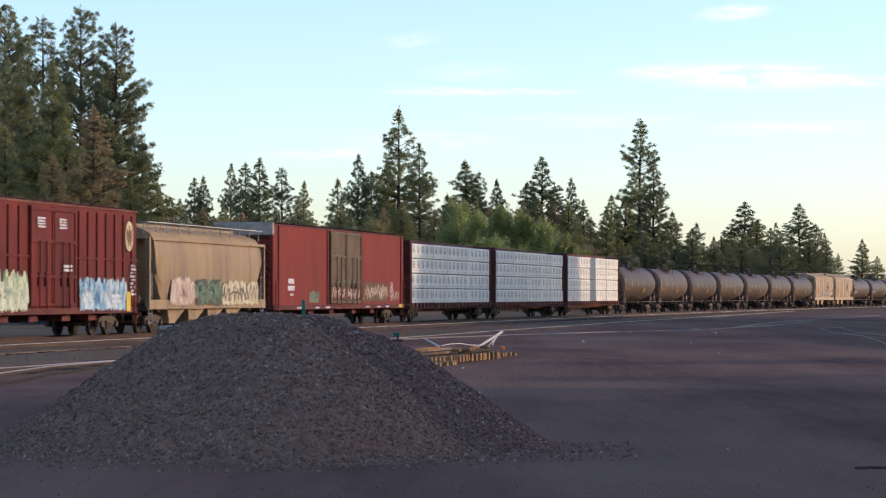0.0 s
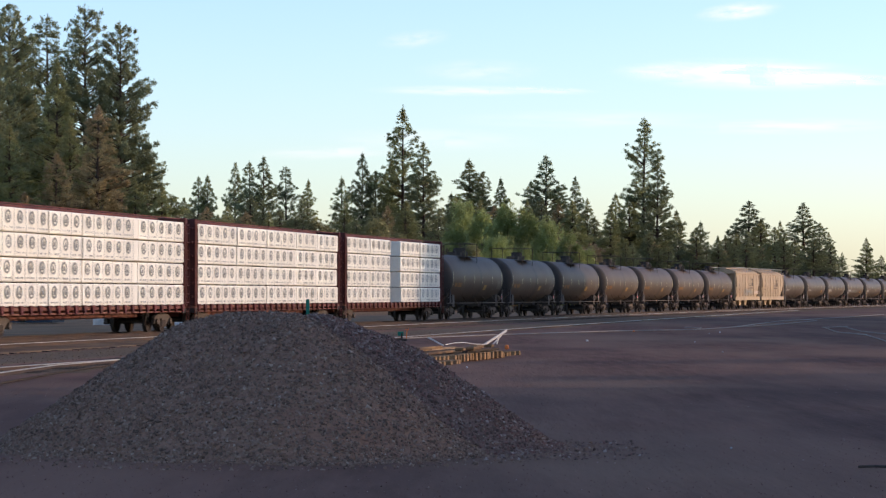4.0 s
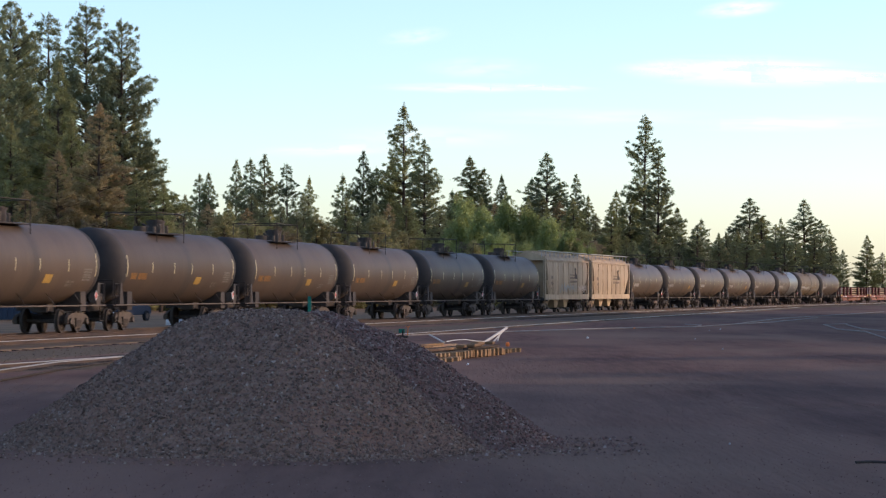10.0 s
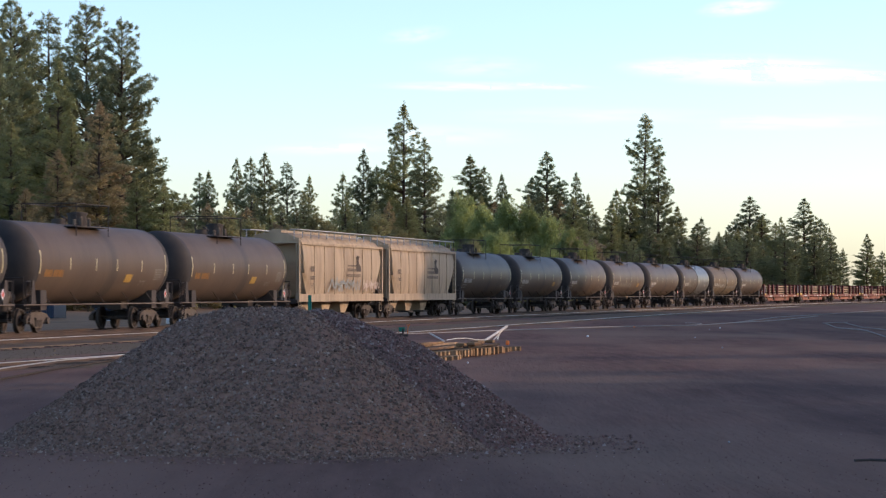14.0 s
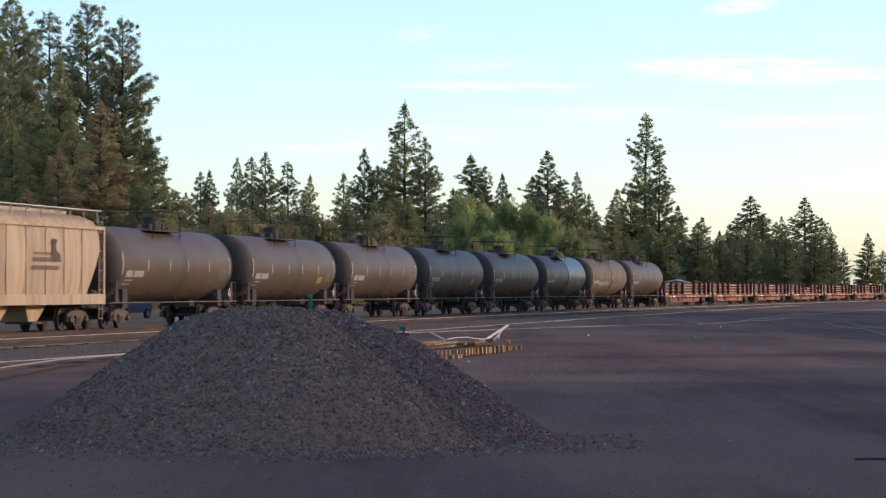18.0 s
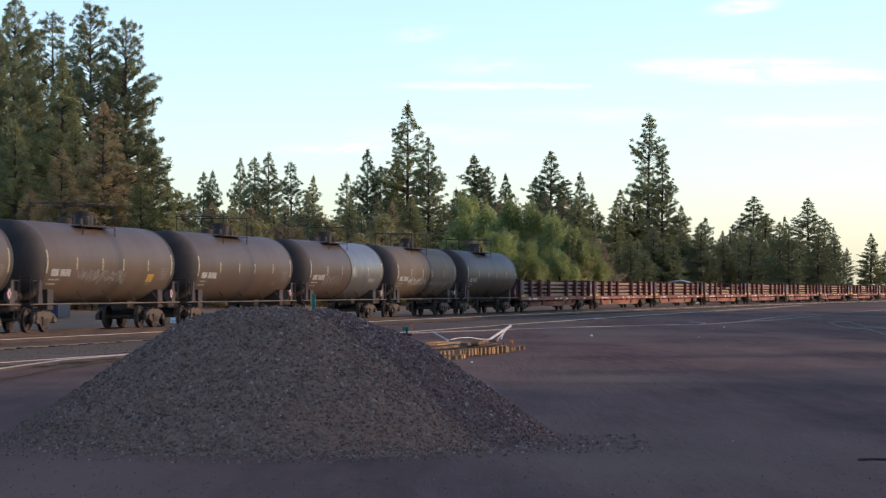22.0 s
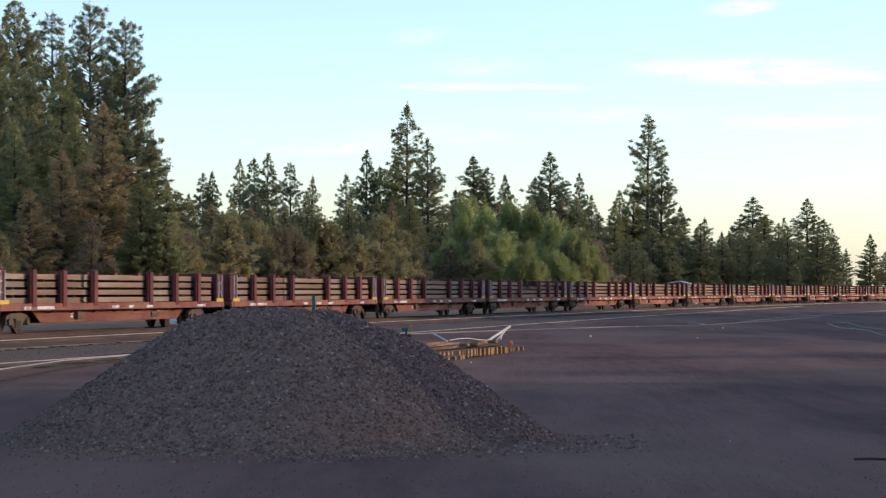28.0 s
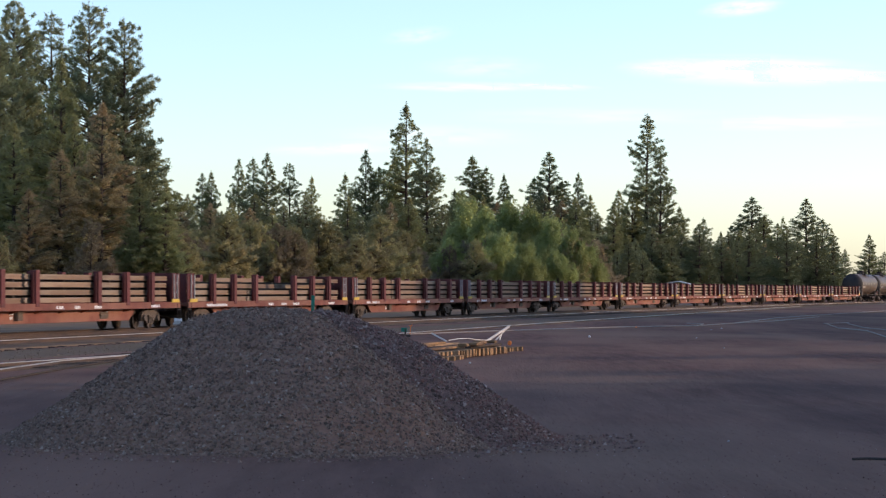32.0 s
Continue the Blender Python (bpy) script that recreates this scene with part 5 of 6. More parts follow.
def hopper(half, paint, label, seed, bays=3, pale=False, taper=2.0):
    car = thing("hopper_car", label, "hopper car", "covered hopper cars of the train")
    rng = random.Random(seed)
    bm = bmesh.new()
    side = [(-1.42, 1.25), (-1.55, 1.9), (-1.60, 2.7), (-1.58, 3.4), (-1.50, 3.95), (-1.30, 4.25), (-0.75, 4.48), (0, 4.55)]
    ring = side + [(-y, z) for y, z in side[-2::-1]]
    cx = half - 0.75

    def section(x, cut):
        return [(x, y, max(z, cut + 0.02 * z) if z < cut else z) for y, z in ring]
    secs = [section(-cx, 3.1), section(-cx + 0.25 * taper, 2.45), section(-cx + taper, 1.25)]
    secs += [section(-cx + taper + (2 * cx - 2 * taper) * i / 6, 1.25) for i in range(1, 6)]
    secs += [section(cx - taper, 1.25), section(cx - 0.25 * taper, 2.45), section(cx, 3.1)]
    loft(bm, secs)
    body = part("body", bm, paint, car, smooth=True)
    # top chord and side sill
    bm = bmesh.new()
    for y in (-1, 1):
        box(bm, -half + 0.3, half - 0.3, min(y * 1.50, y * 1.62), max(y * 1.50, y * 1.62), 3.92, 4.05)
        box(bm, -half, half, min(y * 1.38, y * 1.58), max(y * 1.38, y * 1.58), 1.02, 1.42)
    part("side_sill", bm, paint, car)
    span = (2 * half - 6.0) / bays
    for i in range(bays):
        x = -half + 3.0 + span * i
        bm = bmesh.new()
        w = 0.92 if not pale else 0.62
        deep = 0.8 if pale else 1.36
        prism(bm, [(x, 1.24), (x + span * w, 1.24), (x + span * w, 1.06), (x + span * 0.34, 0.40), (x + span * 0.10, 0.40)], -deep, deep)
        part("hopper_bay", bm, paint, car)
        bm = bmesh.new()
        box(bm, x + span * 0.08, x + span * 0.36, -1.0, 1.0, 0.30, 0.397)
        part("outlet_gate", bm, M["black"], car)
    for s in (-1, 1):
        bm = bmesh.new()
        x0, x1 = sorted((s * (half - 2.6), s * half))
        box(bm, x0, x1, -0.32, 0.32, 0.75, 1.15)
        part("draft_sill", bm, M["black"], car)
        bm = bmesh.new()
        box(bm, s * half - 0.12, s * half + 0.12, -1.5, 1.5, 0.98, 1.14)
        part("end_sill", bm, M["black"], car)
        bm = bmesh.new()
        box(bm, s * (half - 1.9) - 0.2, s * (half - 1.9) + 0.2, -1.35, 1.35, 0.9, 1.2)
        part("bolster", bm, M["black"], car)
    for s in (-1, 1):
        bm = bmesh.new()
        for y in (-1.4, 1.4):
            rod(bm, (s * (half - 0.12), y, 1.1), (s * (half - 0.12), y, 4.0), 0.05, 6)
        for y in (-0.6, 0.6):
            rod(bm, (s * (half - 0.2), y, 1.1), (s * (half - 0.85), y, 3.0), 0.05, 6)
        rod(bm, (s * (half - 0.12), -1.4, 4.0), (s * (half - 0.12), 1.4, 4.0), 0.05, 6)
        box(bm, min(s * (half - 0.85), s * (half - 0.1)), max(s * (half - 0.85), s * (half - 0.1)), -1.45, 1.45, 3.96, 4.02)
        part("end_frame", bm, paint, car)
    # roof: hatch strip, running board, hand rail on posts
    bm = bmesh.new()
    box(bm, -cx + 0.3, cx - 0.3, -0.32, 0.32, 4.52, 4.66)
    for i in range(9):
        x = -cx + 1.0 + (2 * cx - 2.0) * i / 8
        box(bm, x - 0.04, x + 0.04, -0.36, 0.36, 4.60, 4.72)
    part("hatch_cover", bm, paint, car)
    bm = bmesh.new()
    for y in (-1.25, 1.25):
        box(bm, -half + 0.1, half - 0.1, y - 0.22, y + 0.22, 4.66, 4.70)
        x = -half + 0.2
        while x < half:
            rod(bm, (x, y, 4.2), (x, y, 4.68), 0.03, 5)
            x += 1.55
    part("running_board", bm, M["galv"], car, "galvanised roof walkway")
    for s in (-1, 1):
        for y in (-1.5, 1.5):
            ladder(car, s * (half - 0.35), y, 0.45, 2.5 if not pale else 4.3, True, 0.42, M["galv"] if not pale else paint)
            bm = bmesh.new()
            x0, x1 = sorted((s * (half - 0.02), s * (half - 0.20)))
            soft_box(bm, x0, x1, min(y, y * 1.05), max(y, y * 1.05), 1.0, 4.05, 0.01)
            part("corner_post", bm, paint, car)
    bm = bmesh.new()
    for s in (-1, 1):
        rod(bm, (s * (half - 1.1), -0.6, 1.45), (s * (half - 0.4), -0.6, 1.45), 0.24, 10)
    part("air_tank", bm, M["black"], car, smooth=True)
    bm = bmesh.new()
    y = -1.63
    if pale:
        bars(bm, -half + 1.9, 2.55, 0.85, 0.42, y, 1, rng, 1.0)
        bars(bm, -half + 1.9, 2.15, 0.75, 0.3, y, 1, rng, 0.8)
        bars(bm, -half + 1.9, 1.65, 0.6, 0.36, y, 4, rng, 0.3)
        bars(bm, 0.7, 2.88, 1.7, 0.14, y, 1, rng, 0.8, 2.0)
        bars(bm, 0.6, 2.62, 2.1, 0.24, y, 1, rng, 1.0, 2.0)
        bars(bm, 0.5, 2.32, 2.8, 0.24, y, 1, rng, 1.0, 2.0)
        part("lettering", bm, M["fadedbrown"], car, "faded brown lettering")
        bm = bmesh.new()
        prism(bm, [(2.55 + 2.3 * (a - 2.92), b) for a, b in ((2.92, 2.62), (3.34, 2.62), (3.30, 2.9), (3.12, 3.05), (3.10, 3.25), (3.16, 3.45), (2.98, 3.5), (2.88, 3.38), (2.95, 3.15), (2.88, 2.85))], y - 0.004, y + 0.01)
        part("emblem", bm, M["frame"], car, "small dark emblem")
        for i in range(7):
            bm = bmesh.new()
            x = -cx + 2 + (2 * cx - 4) * i / 6
            prism(bm, [(x - 0.03, 1.4), (x + 0.03, 1.4), (x + 0.03, 3.9), (x - 0.03, 3.9)], -1.615, -1.58)
            part("weld_seam", bm, paint, car)
    else:
        bm.free()
        scrawl(car, -5.8, -2.8, 1.12, 2.5, -1.625, M["spray_pink"], M["spray_white"], 51, 3, 0.05, M["spray_pink"])
        scrawl(car, -2.4, 1.3, 1.1, 2.4, -1.628, M["spray_teal"], M["spray_dark"], 52, 4, 0.03, M["spray_dark"])
        scrawl(car, 1.5, 7.3, 1.12, 2.35, -1.632, None, M["frame"], 53, 6, 0.05, M["spray_cream"])
    trucks(car, half - 1.9)
    couplers(car, half)
    return car


def package_mesh(length, seed):
    """A wrapped pack of boards with its folds, seams and round print."""
    rng = random.Random(seed)
    bm = bmesh.new()
    n = max(2, int(length / 0.55))
    secs = []
    for i in range(n + 1):
        x = -length / 2 + length * i / n
        j = [rng.uniform(-0.014, 0.014) for k in range(4)]
        secs.append([(x, -0.57 + j[0], 0.012), (x, -0.62 + j[1], 0.05), (x, -0.62 + j[1], 0.825), (x, -0.57 + j[2], 0.87), (x, 0.60, 0.875 + j[3]), (x, 0.60, 0.01)])
    loft(bm, secs)
    return mesh("package", bm, M["wrap"], False)


def print_mesh(length, seed):
    rng = random.Random(seed)
    bm = bmesh.new()
    step = 1.17
    x = -length / 2 + 0.5 + rng.uniform(0, 0.15)
    y = -0.645
    while x < length / 2 - 0.35:
        n = 14
        a = [bm.verts.new((x + 0.28 * math.cos(2 * math.pi * i / n), y, 0.54 + 0.245 * math.sin(2 * math.pi * i / n))) for i in range(n)]
        b = [bm.verts.new((x + 0.185 * math.cos(2 * math.pi * i / n), y, 0.54 + 0.17 * math.sin(2 * math.pi * i / n))) for i in range(n)]
        for i in range(n):
            j = (i + 1) % n
            bm.faces.new((a[i], a[j], b[j], b[i]))
        bm.faces.new([bm.verts.new(p) for p in ((x - 0.13, y, 0.44), (x + 0.13, y, 0.44), (x, y, 0.66))])
        bars(bm, x - 0.40, 0.12, 0.80, 0.10, y, 1, rng, 0.4)
        panel(bm, x + step / 2 - 0.02, x + step / 2 + 0.02, 0.03, 0.85, y)
        x += step
    return mesh("print", bm, M["ink"])


def centerbeam(half, groups, label, seed):
    car = thing("centerbeam_car", label, "lumber car", "lumber cars of the train")
    rng = random.Random(seed)
    bm = bmesh.new()
    soft_box(bm, -half, half, -1.45, 1.45, 0.98, 1.12, 0.02)
    box(bm, -half + 1, half - 1, -0.4, 0.4, 0.62, 1.0)
    part("deck", bm, M["carred"], car)
    n = int(2 * half / 0.95)
    for i in range(n):
        x = -half + 0.5 + i * 0.95
        for y in (-1, 1):
            bm = bmesh.new()
            prism(bm, [(x - 0.16, 1.18), (x + 0.16, 1.18), (x + 0.07, 0.86), (x - 0.07, 0.86)], min(y * 1.46, y * 1.54), max(y * 1.46, y * 1.54))
            part("stake_pocket", bm, M["stake"], car)
    bm = bmesh.new()
    box(bm, -half + 0.2, half - 0.2, -1.46, -1.40, 0.84, 0.9)
    part("side_sill", bm, M["carred"], car)
    for s in (-1, 1):
        bm = bmesh.new()
        x0, x1 = sorted((s * half, s * (half - 0.30)))
        soft_box(bm, x0, x1, -1.5, 1.5, 1.1, 4.92, 0.03)
        bulk = part("bulkhead", bm, M["maroon"], car, "maroon steel end bulkhead")
        for i in range(6):
            z = 1.5 + 0.6 * i
            bm = bmesh.new()
            soft_box(bm, s * half - 0.08, s * half + 0.08, -1.4, 1.4, z - 0.05, z + 0.05, 0.01)
            part("bulkhead_rib", bm, M["maroon"], bulk)
        bm = bmesh.new()
        box(bm, s * (half - 0.3) - 0.3, s * (half - 0.3) + 0.3, -1.48, 1.48, 0.8, 1.0)
        part("end_sill", bm, M["black"], car)
        ladder(car, s * (half - 0.05) , -1.53, 0.5, 4.7, True, 0.36, M["maroon"])
    bm = bmesh.new()
    soft_box(bm, -half + 0.28, half - 0.28, -0.25, 0.25, 4.80, 4.94, 0.02)
    for i in range(int(half * 2 / 1.4)):
        x = -half + 0.9 + 1.4 * i
        box(bm, x - 0.06, x + 0.06, -0.1, 0.1, 1.1, 4.82)
    part("center_beam", bm, M["maroon"], car)
    bm = bmesh.new()
    box(bm, -half + 0.2, half - 0.2, -1.3, -1.2, 4.86, 4.90)
    part("top_cable_rail", bm, M["maroon"], car)
    meshes = {}
    for x0, x1 in groups:
        ln = round(x1 - x0, 2)
        for k in range(4):
            key = (ln, k)
            if key not in meshes:
                meshes[key] = (package_mesh(ln - 0.02, seed * 10 + k), print_mesh(ln, seed * 10 + k + 5))
            for y, turn in ((-0.82, 0), (0.82, 180)):
                p = piece("lumber_package", meshes[key][0], car, pose((x0 + x1) / 2 + rng.uniform(-0.03, 0.03), y + rng.uniform(-0.02, 0.02), 1.14 + 0.905 * k, 0, 0, turn), "white plastic-wrapped lumber package")
                if turn == 0:
                    piece("print", meshes[key][1], p, label="grey round print in rows")
    trucks(car, half - 2.2)
    couplers(car, half)
    return car


def rack_flatcar(seed, label, full=1.0):
    car = thing("rack_flatcar", label, "flat car", "rack flat cars of the train")
    rng = random.Random(seed)
    half = 13.75
    bm = bmesh.new()
    soft_box(bm, -half, half, -1.42, 1.42, 0.92, 1.08, 0.02)
    part("deck", bm, M["carred"], car)
    bm = bmesh.new()
    for y in (-1.44, 1.44):
        prism(bm, [(-half, 0.86), (half, 0.86), (half, 1.12), (-half, 1.12)], y - 0.03, y + 0.03)
    part("side_sill", bm, M["carred"], car)
    bm = bmesh.new()
    for y in (-1.0, 1.0):
        prism(bm, [(-9.2, 0.92), (-8.2, 0.40), (8.2, 0.40), (9.2, 0.92)], y - 0.03, y + 0.03)
    box(bm, -8.2, 8.2, -1.0, 1.0, 0.38, 0.41)
    part("center_sill", bm, M["carred"], car, "deep fish-bellied red centre sill")
    bm = bmesh.new()
    loft(bm, [[(-0.05, -1.38, 0.84), (0.05, -1.38, 0.84), (0.05, -1.38, 0.92), (-0.05, -1.38, 0.92)], [(-0.05, -0.52, 0.56), (0.05, -0.52, 0.56), (0.05, -0.52, 0.92), (-0.05, -0.52, 0.92)],
              [(-0.05, 0.52, 0.56), (0.05, 0.52, 0.56), (0.05, 0.52, 0.92), (-0.05, 0.52, 0.92)], [(-0.05, 1.38, 0.84), (0.05, 1.38, 0.84), (0.05, 1.38, 0.92), (-0.05, 1.38, 0.92)]])
    bearer = mesh("cross_bearer", bm, M["carred"])
    for i in range(7):
        piece("cross_bearer", bearer, car, pose(-7.5 + 2.5 * i, 0, 0))
    bm = bmesh.new()
    rod(bm, (4.6, -0.9, 0.62), (5.5, -0.9, 0.62), 0.2, 10)
    part("air_tank", bm, M["frame"], car)
    bm = bmesh.new()
    soft_box(bm, -4.6, -4.1, -1.2, -0.7, 0.5, 0.9, 0.02)
    part("brake_valve", bm, M["frame"], car)
    bm = bmesh.new()
    soft_box(bm, -0.20, 0.20, -0.10, 0.13, 0.0, 1.36, 0.015)
    box(bm, -0.28, 0.28, -0.02, 0.02, 0.0, 1.28)
    stake = mesh("stake", bm, M["stake"])
    posts = [-9.95, -6.8, -3.38, 3.38, 6.8, 9.95]
    for x in posts:
        for y, turn in ((-1.40, 0), (1.40, 180)):
            piece("stake", stake, car, pose(x, y, 1.0, 0, 0, turn))
    # end racks with pale uprights
    for s in (-1, 1):
        bm = bmesh.new()
        for y in (-1.38, 1.38):
            box(bm, s * 13.45 - 0.05, s * 13.45 + 0.05, y - 0.06, y + 0.06, 1.06, 2.36)
        for z in (1.45, 1.85, 2.3):
            box(bm, s * 13.45 - 0.05, s * 13.45 + 0.05, -1.38, 1.38, z - 0.05, z + 0.05)
        part("end_rack", bm, M["stake"], car)
        for y in (-1.41, 1.41):
            bm = bmesh.new()
            soft_box(bm, min(s * 12.75, s * 13.72), max(s * 12.75, s * 13.72), y - 0.02, y + 0.02, 1.08, 2.34, 0.008)
            part("end_side_plate", bm, M["stake"], car, "maroon steel end plate")
        bm = bmesh.new()
        soft_box(bm, s * 13.68 - 0.03, s * 13.68 + 0.03, -1.36, 1.36, 1.08, 2.30, 0.008)
        part("end_bulkhead", bm, M["stake"], car)
        for x in (12.75, 13.05):
            for y in (-1.38, 1.38):
                bm = bmesh.new()
                box(bm, s * x - 0.06, s * x + 0.06, y - 0.06, y + 0.06, 1.06, 2.36)
                part("rack_post", bm, M["stake"], car)
        bm = bmesh.new()
        for x in (12.85, 13.3):
            box(bm, s * x - 0.03, s * x + 0.03, -1.49, -1.45, 1.15, 2.3)
        for z in (1.5, 1.9):
            box(bm, s * 13.2 - 0.1, s * 13.2 + 0.1, -1.47, -1.45, z, z + 0.06)
        part("rack_upright", bm, M["galv"], car, "pale grey upright strips")
        bm = bmesh.new()
        soft_box(bm, min(s * 12.5, s * 13.5), max(s * 12.5, s * 13.5), -1.50, -1.455, 1.10, 1.25, 0.01)
        part("end_step_panel", bm, M["yellow"], car, "yellow safety panel")
        ladder(car, s * 13.5, -1.47, 0.4, 1.2, True, 0.4)
        bm = bmesh.new()
        box(bm, min(s * 12.2, s * 13.7), max(s * 12.2, s * 13.7), -0.35, 0.35, 0.7, 0.95)
        part("draft_sill", bm, M["black"], car)
    # long bars stacked in four tiers between the stakes
    bm = bmesh.new()
    box(bm, -4.1, 4.1, -0.11, 0.11, 0.11, 0.19)
    box(bm, -4.1, 4.1, -0.08, 0.08, 0.0, 0.11)
    box(bm, -4.1, 4.1, -0.115, 0.115, 0.0, 0.065)
    bar = mesh("steel_bar", bm, M["oldbar"])
    bm = bmesh.new()
    box(bm, -0.06, 0.06, -1.25, 1.25, -0.045, 0.045)
    spacer = mesh("spacer", bm, M["tie"])
    for tier in range(4):
        z = 1.14 + tier * 0.295
        for col in range(5):
            y = -1.10 + 0.55 * col
            for x in (-8.4, 0.05, 8.5):
                if rng.random() > full and tier > 0:
                    continue
                piece("steel_bar", bar, car, pose(x + rng.uniform(-0.1, 0.1), y + rng.uniform(-0.03, 0.03), z + rng.uniform(-0.01, 0.01), 0, 0, rng.uniform(-0.1, 0.1)))
        if tier:
            for x in (-11.5, -8.4, -5.2, 0.0, 5.2, 8.4, 11.5):
                piece("spacer", spacer, car, pose(x, 0, z - 0.055))
    bm = bmesh.new()
    r2 = random.Random(seed + 3)
    for x in (-11.0, -9.6, -8.8, -1.5, 0.8, 3.0, 9.8):
        bars(bm, x + r2.uniform(-0.4, 0.4), 0.90, r2.uniform(0.5, 1.3), 0.17, -1.475, 1, r2)
    bars(bm, 5.2, 0.5, 0.35, 0.34, -1.035, 2, r2)
    bars(bm, -5.0, 0.55, 0.25, 0.3, -1.035, 2, r2)
    part("lettering", bm, M["white"], car, "small white lettering")
    trucks(car, 10.7)
    couplers(car, half)
    return car


# the train from its head: where each car stands along the train, and the car
TRAIN = []


def couple(car, near_end, far_end):
    TRAIN.append((car, (near_end + far_end) / 2))


couple(graffiti_boxcar(), -23.15, -2.15)
couple(hopper(8.65, M["tanpaint"], "tan covered hopper car with graffiti on its lower side", 12, 4, taper=1.3), -1.8, 16.6)
couple(long_boxcar(), 17.3, 45.3)
couple(centerbeam(11.5, [(-11.1, -5.3), (-5.25, -1.6), (-1.55, 5.0), (5.05, 11.1)], "maroon centerbeam car stacked with white-wrapped lumber", 61), 46.1, 70.0)
couple(centerbeam(12.5, [(-12.1, -6.1), (-6.05, -1.2), (-1.15, 4.0), (4.05, 8.0), (8.05, 12.1)], "maroon centerbeam car full of white-wrapped lumber packs", 62), 70.2, 96.2)
couple(centerbeam(11.6, [(-11.2, -6.1), (-6.05, -1.5), (1.0, 5.75), (6.0, 11.2)], "maroon centerbeam car with gaps between white-wrapped lumber packs", 63), 96.3, 120.3)

brown_tank = [tank_car(M["tank"], M["orange"], "grimy brown tank car with faded orange lettering", 71),
              tank_car(M["tank"], M["orange"], "grimy brown tank car with an orange placard", 72, placard="orange")]
white_tank = [tank_car(M["tank_grey"], M["fadedwhite"], "grimy grey tank car with white lettering", 73, placard=None),
              tank_car(M["tank_grey"], M["fadedwhite"], "grimy grey tank car with a yellow placard", 74, placard="yellow"),
              tank_car(M["tank_grey"], M["fadedwhite"], "grimy grey tank car with pale looped scribbles", 77, tag=((-3.9, 1.4, 1.75, 2.5, "dimwhite"),), placard="yellow", band=False)]
silver_tank = tank_car(M["tank_grey"], M["fadedwhite"], "grey tank car with a clean silver band and pale scribbles", 75, silver=True, tag=((-4.6, -1.2, 1.65, 2.55, "dimwhite"), (0.9, 1.8, 2.1, 3.0, "fadedwhite"), (4.6, 5.6, 1.9, 2.3, "fadedwhite")), placard=None)
ochre_tank = tank_car(M["tank_ochre"], M["fadedwhite"], "ochre-brown tank car with white scribbles along its side", 76, tag=((-4.6, -0.4, 1.75, 2.45, "fadedwhite"), (0.8, 5.6, 1.75, 2.2, "dimwhite"), (0.7, 1.3, 2.2, 3.0, "dimwhite")), placard=None)
fresh = {ob.name for ob in (*brown_tank, *white_tank, silver_tank, ochre_tank)}


def next_car(proto, near_end, far_end):
    if proto.name in fresh:
        fresh.discard(proto.name)
        couple(proto, near_end, far_end)
    else:
        couple(copy_thing(proto, Matrix()), near_end, far_end)


e = 120.9
for k in range(7):
    next_car(brown_tank[1 if k == 5 else 0], e, e + 18.4)
    e += 18.4
pale = hopper(8.65, M["palehopper"], "pale tan covered hopper car with dark lettering", 81, 3, True, 1.2)
couple(pale, 249.7, 268.4)
couple(copy_thing(pale, Matrix()), 268.35, 287.05)
scrawl(pale, -3.0, 3.2, 1.42, 2.35, -1.632, None, M["ink"], 55, 5, 0.06)
scrawl(pale, 3.9, 7.4, 1.45, 2.35, -1.632, None, M["spray_pink"], 56, 4, 0.07)
e = 286.65
for proto in (white_tank[0], white_tank[1], white_tank[0], white_tank[2], white_tank[0], silver_tank, ochre_tank, white_tank[0]):
    next_car(proto, e, e + 18.47)
    e += 18.47
racks = [rack_flatcar(91, "red rack flat car stacked with tan steel bars"), rack_flatcar(92, "red rack flat car with unevenly stacked tan bars", 0.93), rack_flatcar(93, "red rack flat car with a half-empty rack of bars", 0.45)]
e = 434.2
for k in range(13):
    proto = racks[2 if k == 3 else 1 if k % 3 == 1 else 0]
    if k in (0, 1, 3):
        couple(proto, e, e + 28.54)
    else:
        couple(copy_thing(proto, Matrix()), e, e + 28.54)
    e += 28.54
for k in range(5):
    couple(copy_thing(white_tank[k % 2], Matrix()), e, e + 18.3)
    e += 18.3

# writing and paint too small to take apart
for ob in list(bpy.data.objects):
    if ob.name.split(".")[0] in ("lettering", "data_lettering", "graffiti", "letters", "print"):
        tagged(ob, kind="stuff")


# ---- things beside the tracks ----
def shed():
    ob = thing("shed", "small grey shed with a pale metal roof among the trees", "shed")
    x, y = at(1195, 345), 345
    bm = bmesh.new()
    box(bm, -2.4, 2.4, -3, 3, 0, 2.6)
    part("wall", bm, M["shedwall"], ob)
    bm = bmesh.new()
    loft(bm, [[(-2.9, yy, 2.55), (0.2, yy, 3.15), (2.9, yy, 2.5), (2.9, yy, 2.42), (0.2, yy, 3.05), (-2.9, yy, 2.45)] for yy in (-3.3, 3.3)])
    part("roof", bm, M["white"], ob, "pale metal roof")
    ob.matrix_basis = pose(x, y, 0, 0, 0, -8)


shed()


def on_line(x, y, s, off, z=0.0):
    """A pose on the line with local x along it."""
    px, py, h = line(s, off)
    return pose(px + x, py + y, z, 0, 0, 90 - math.degrees(h))


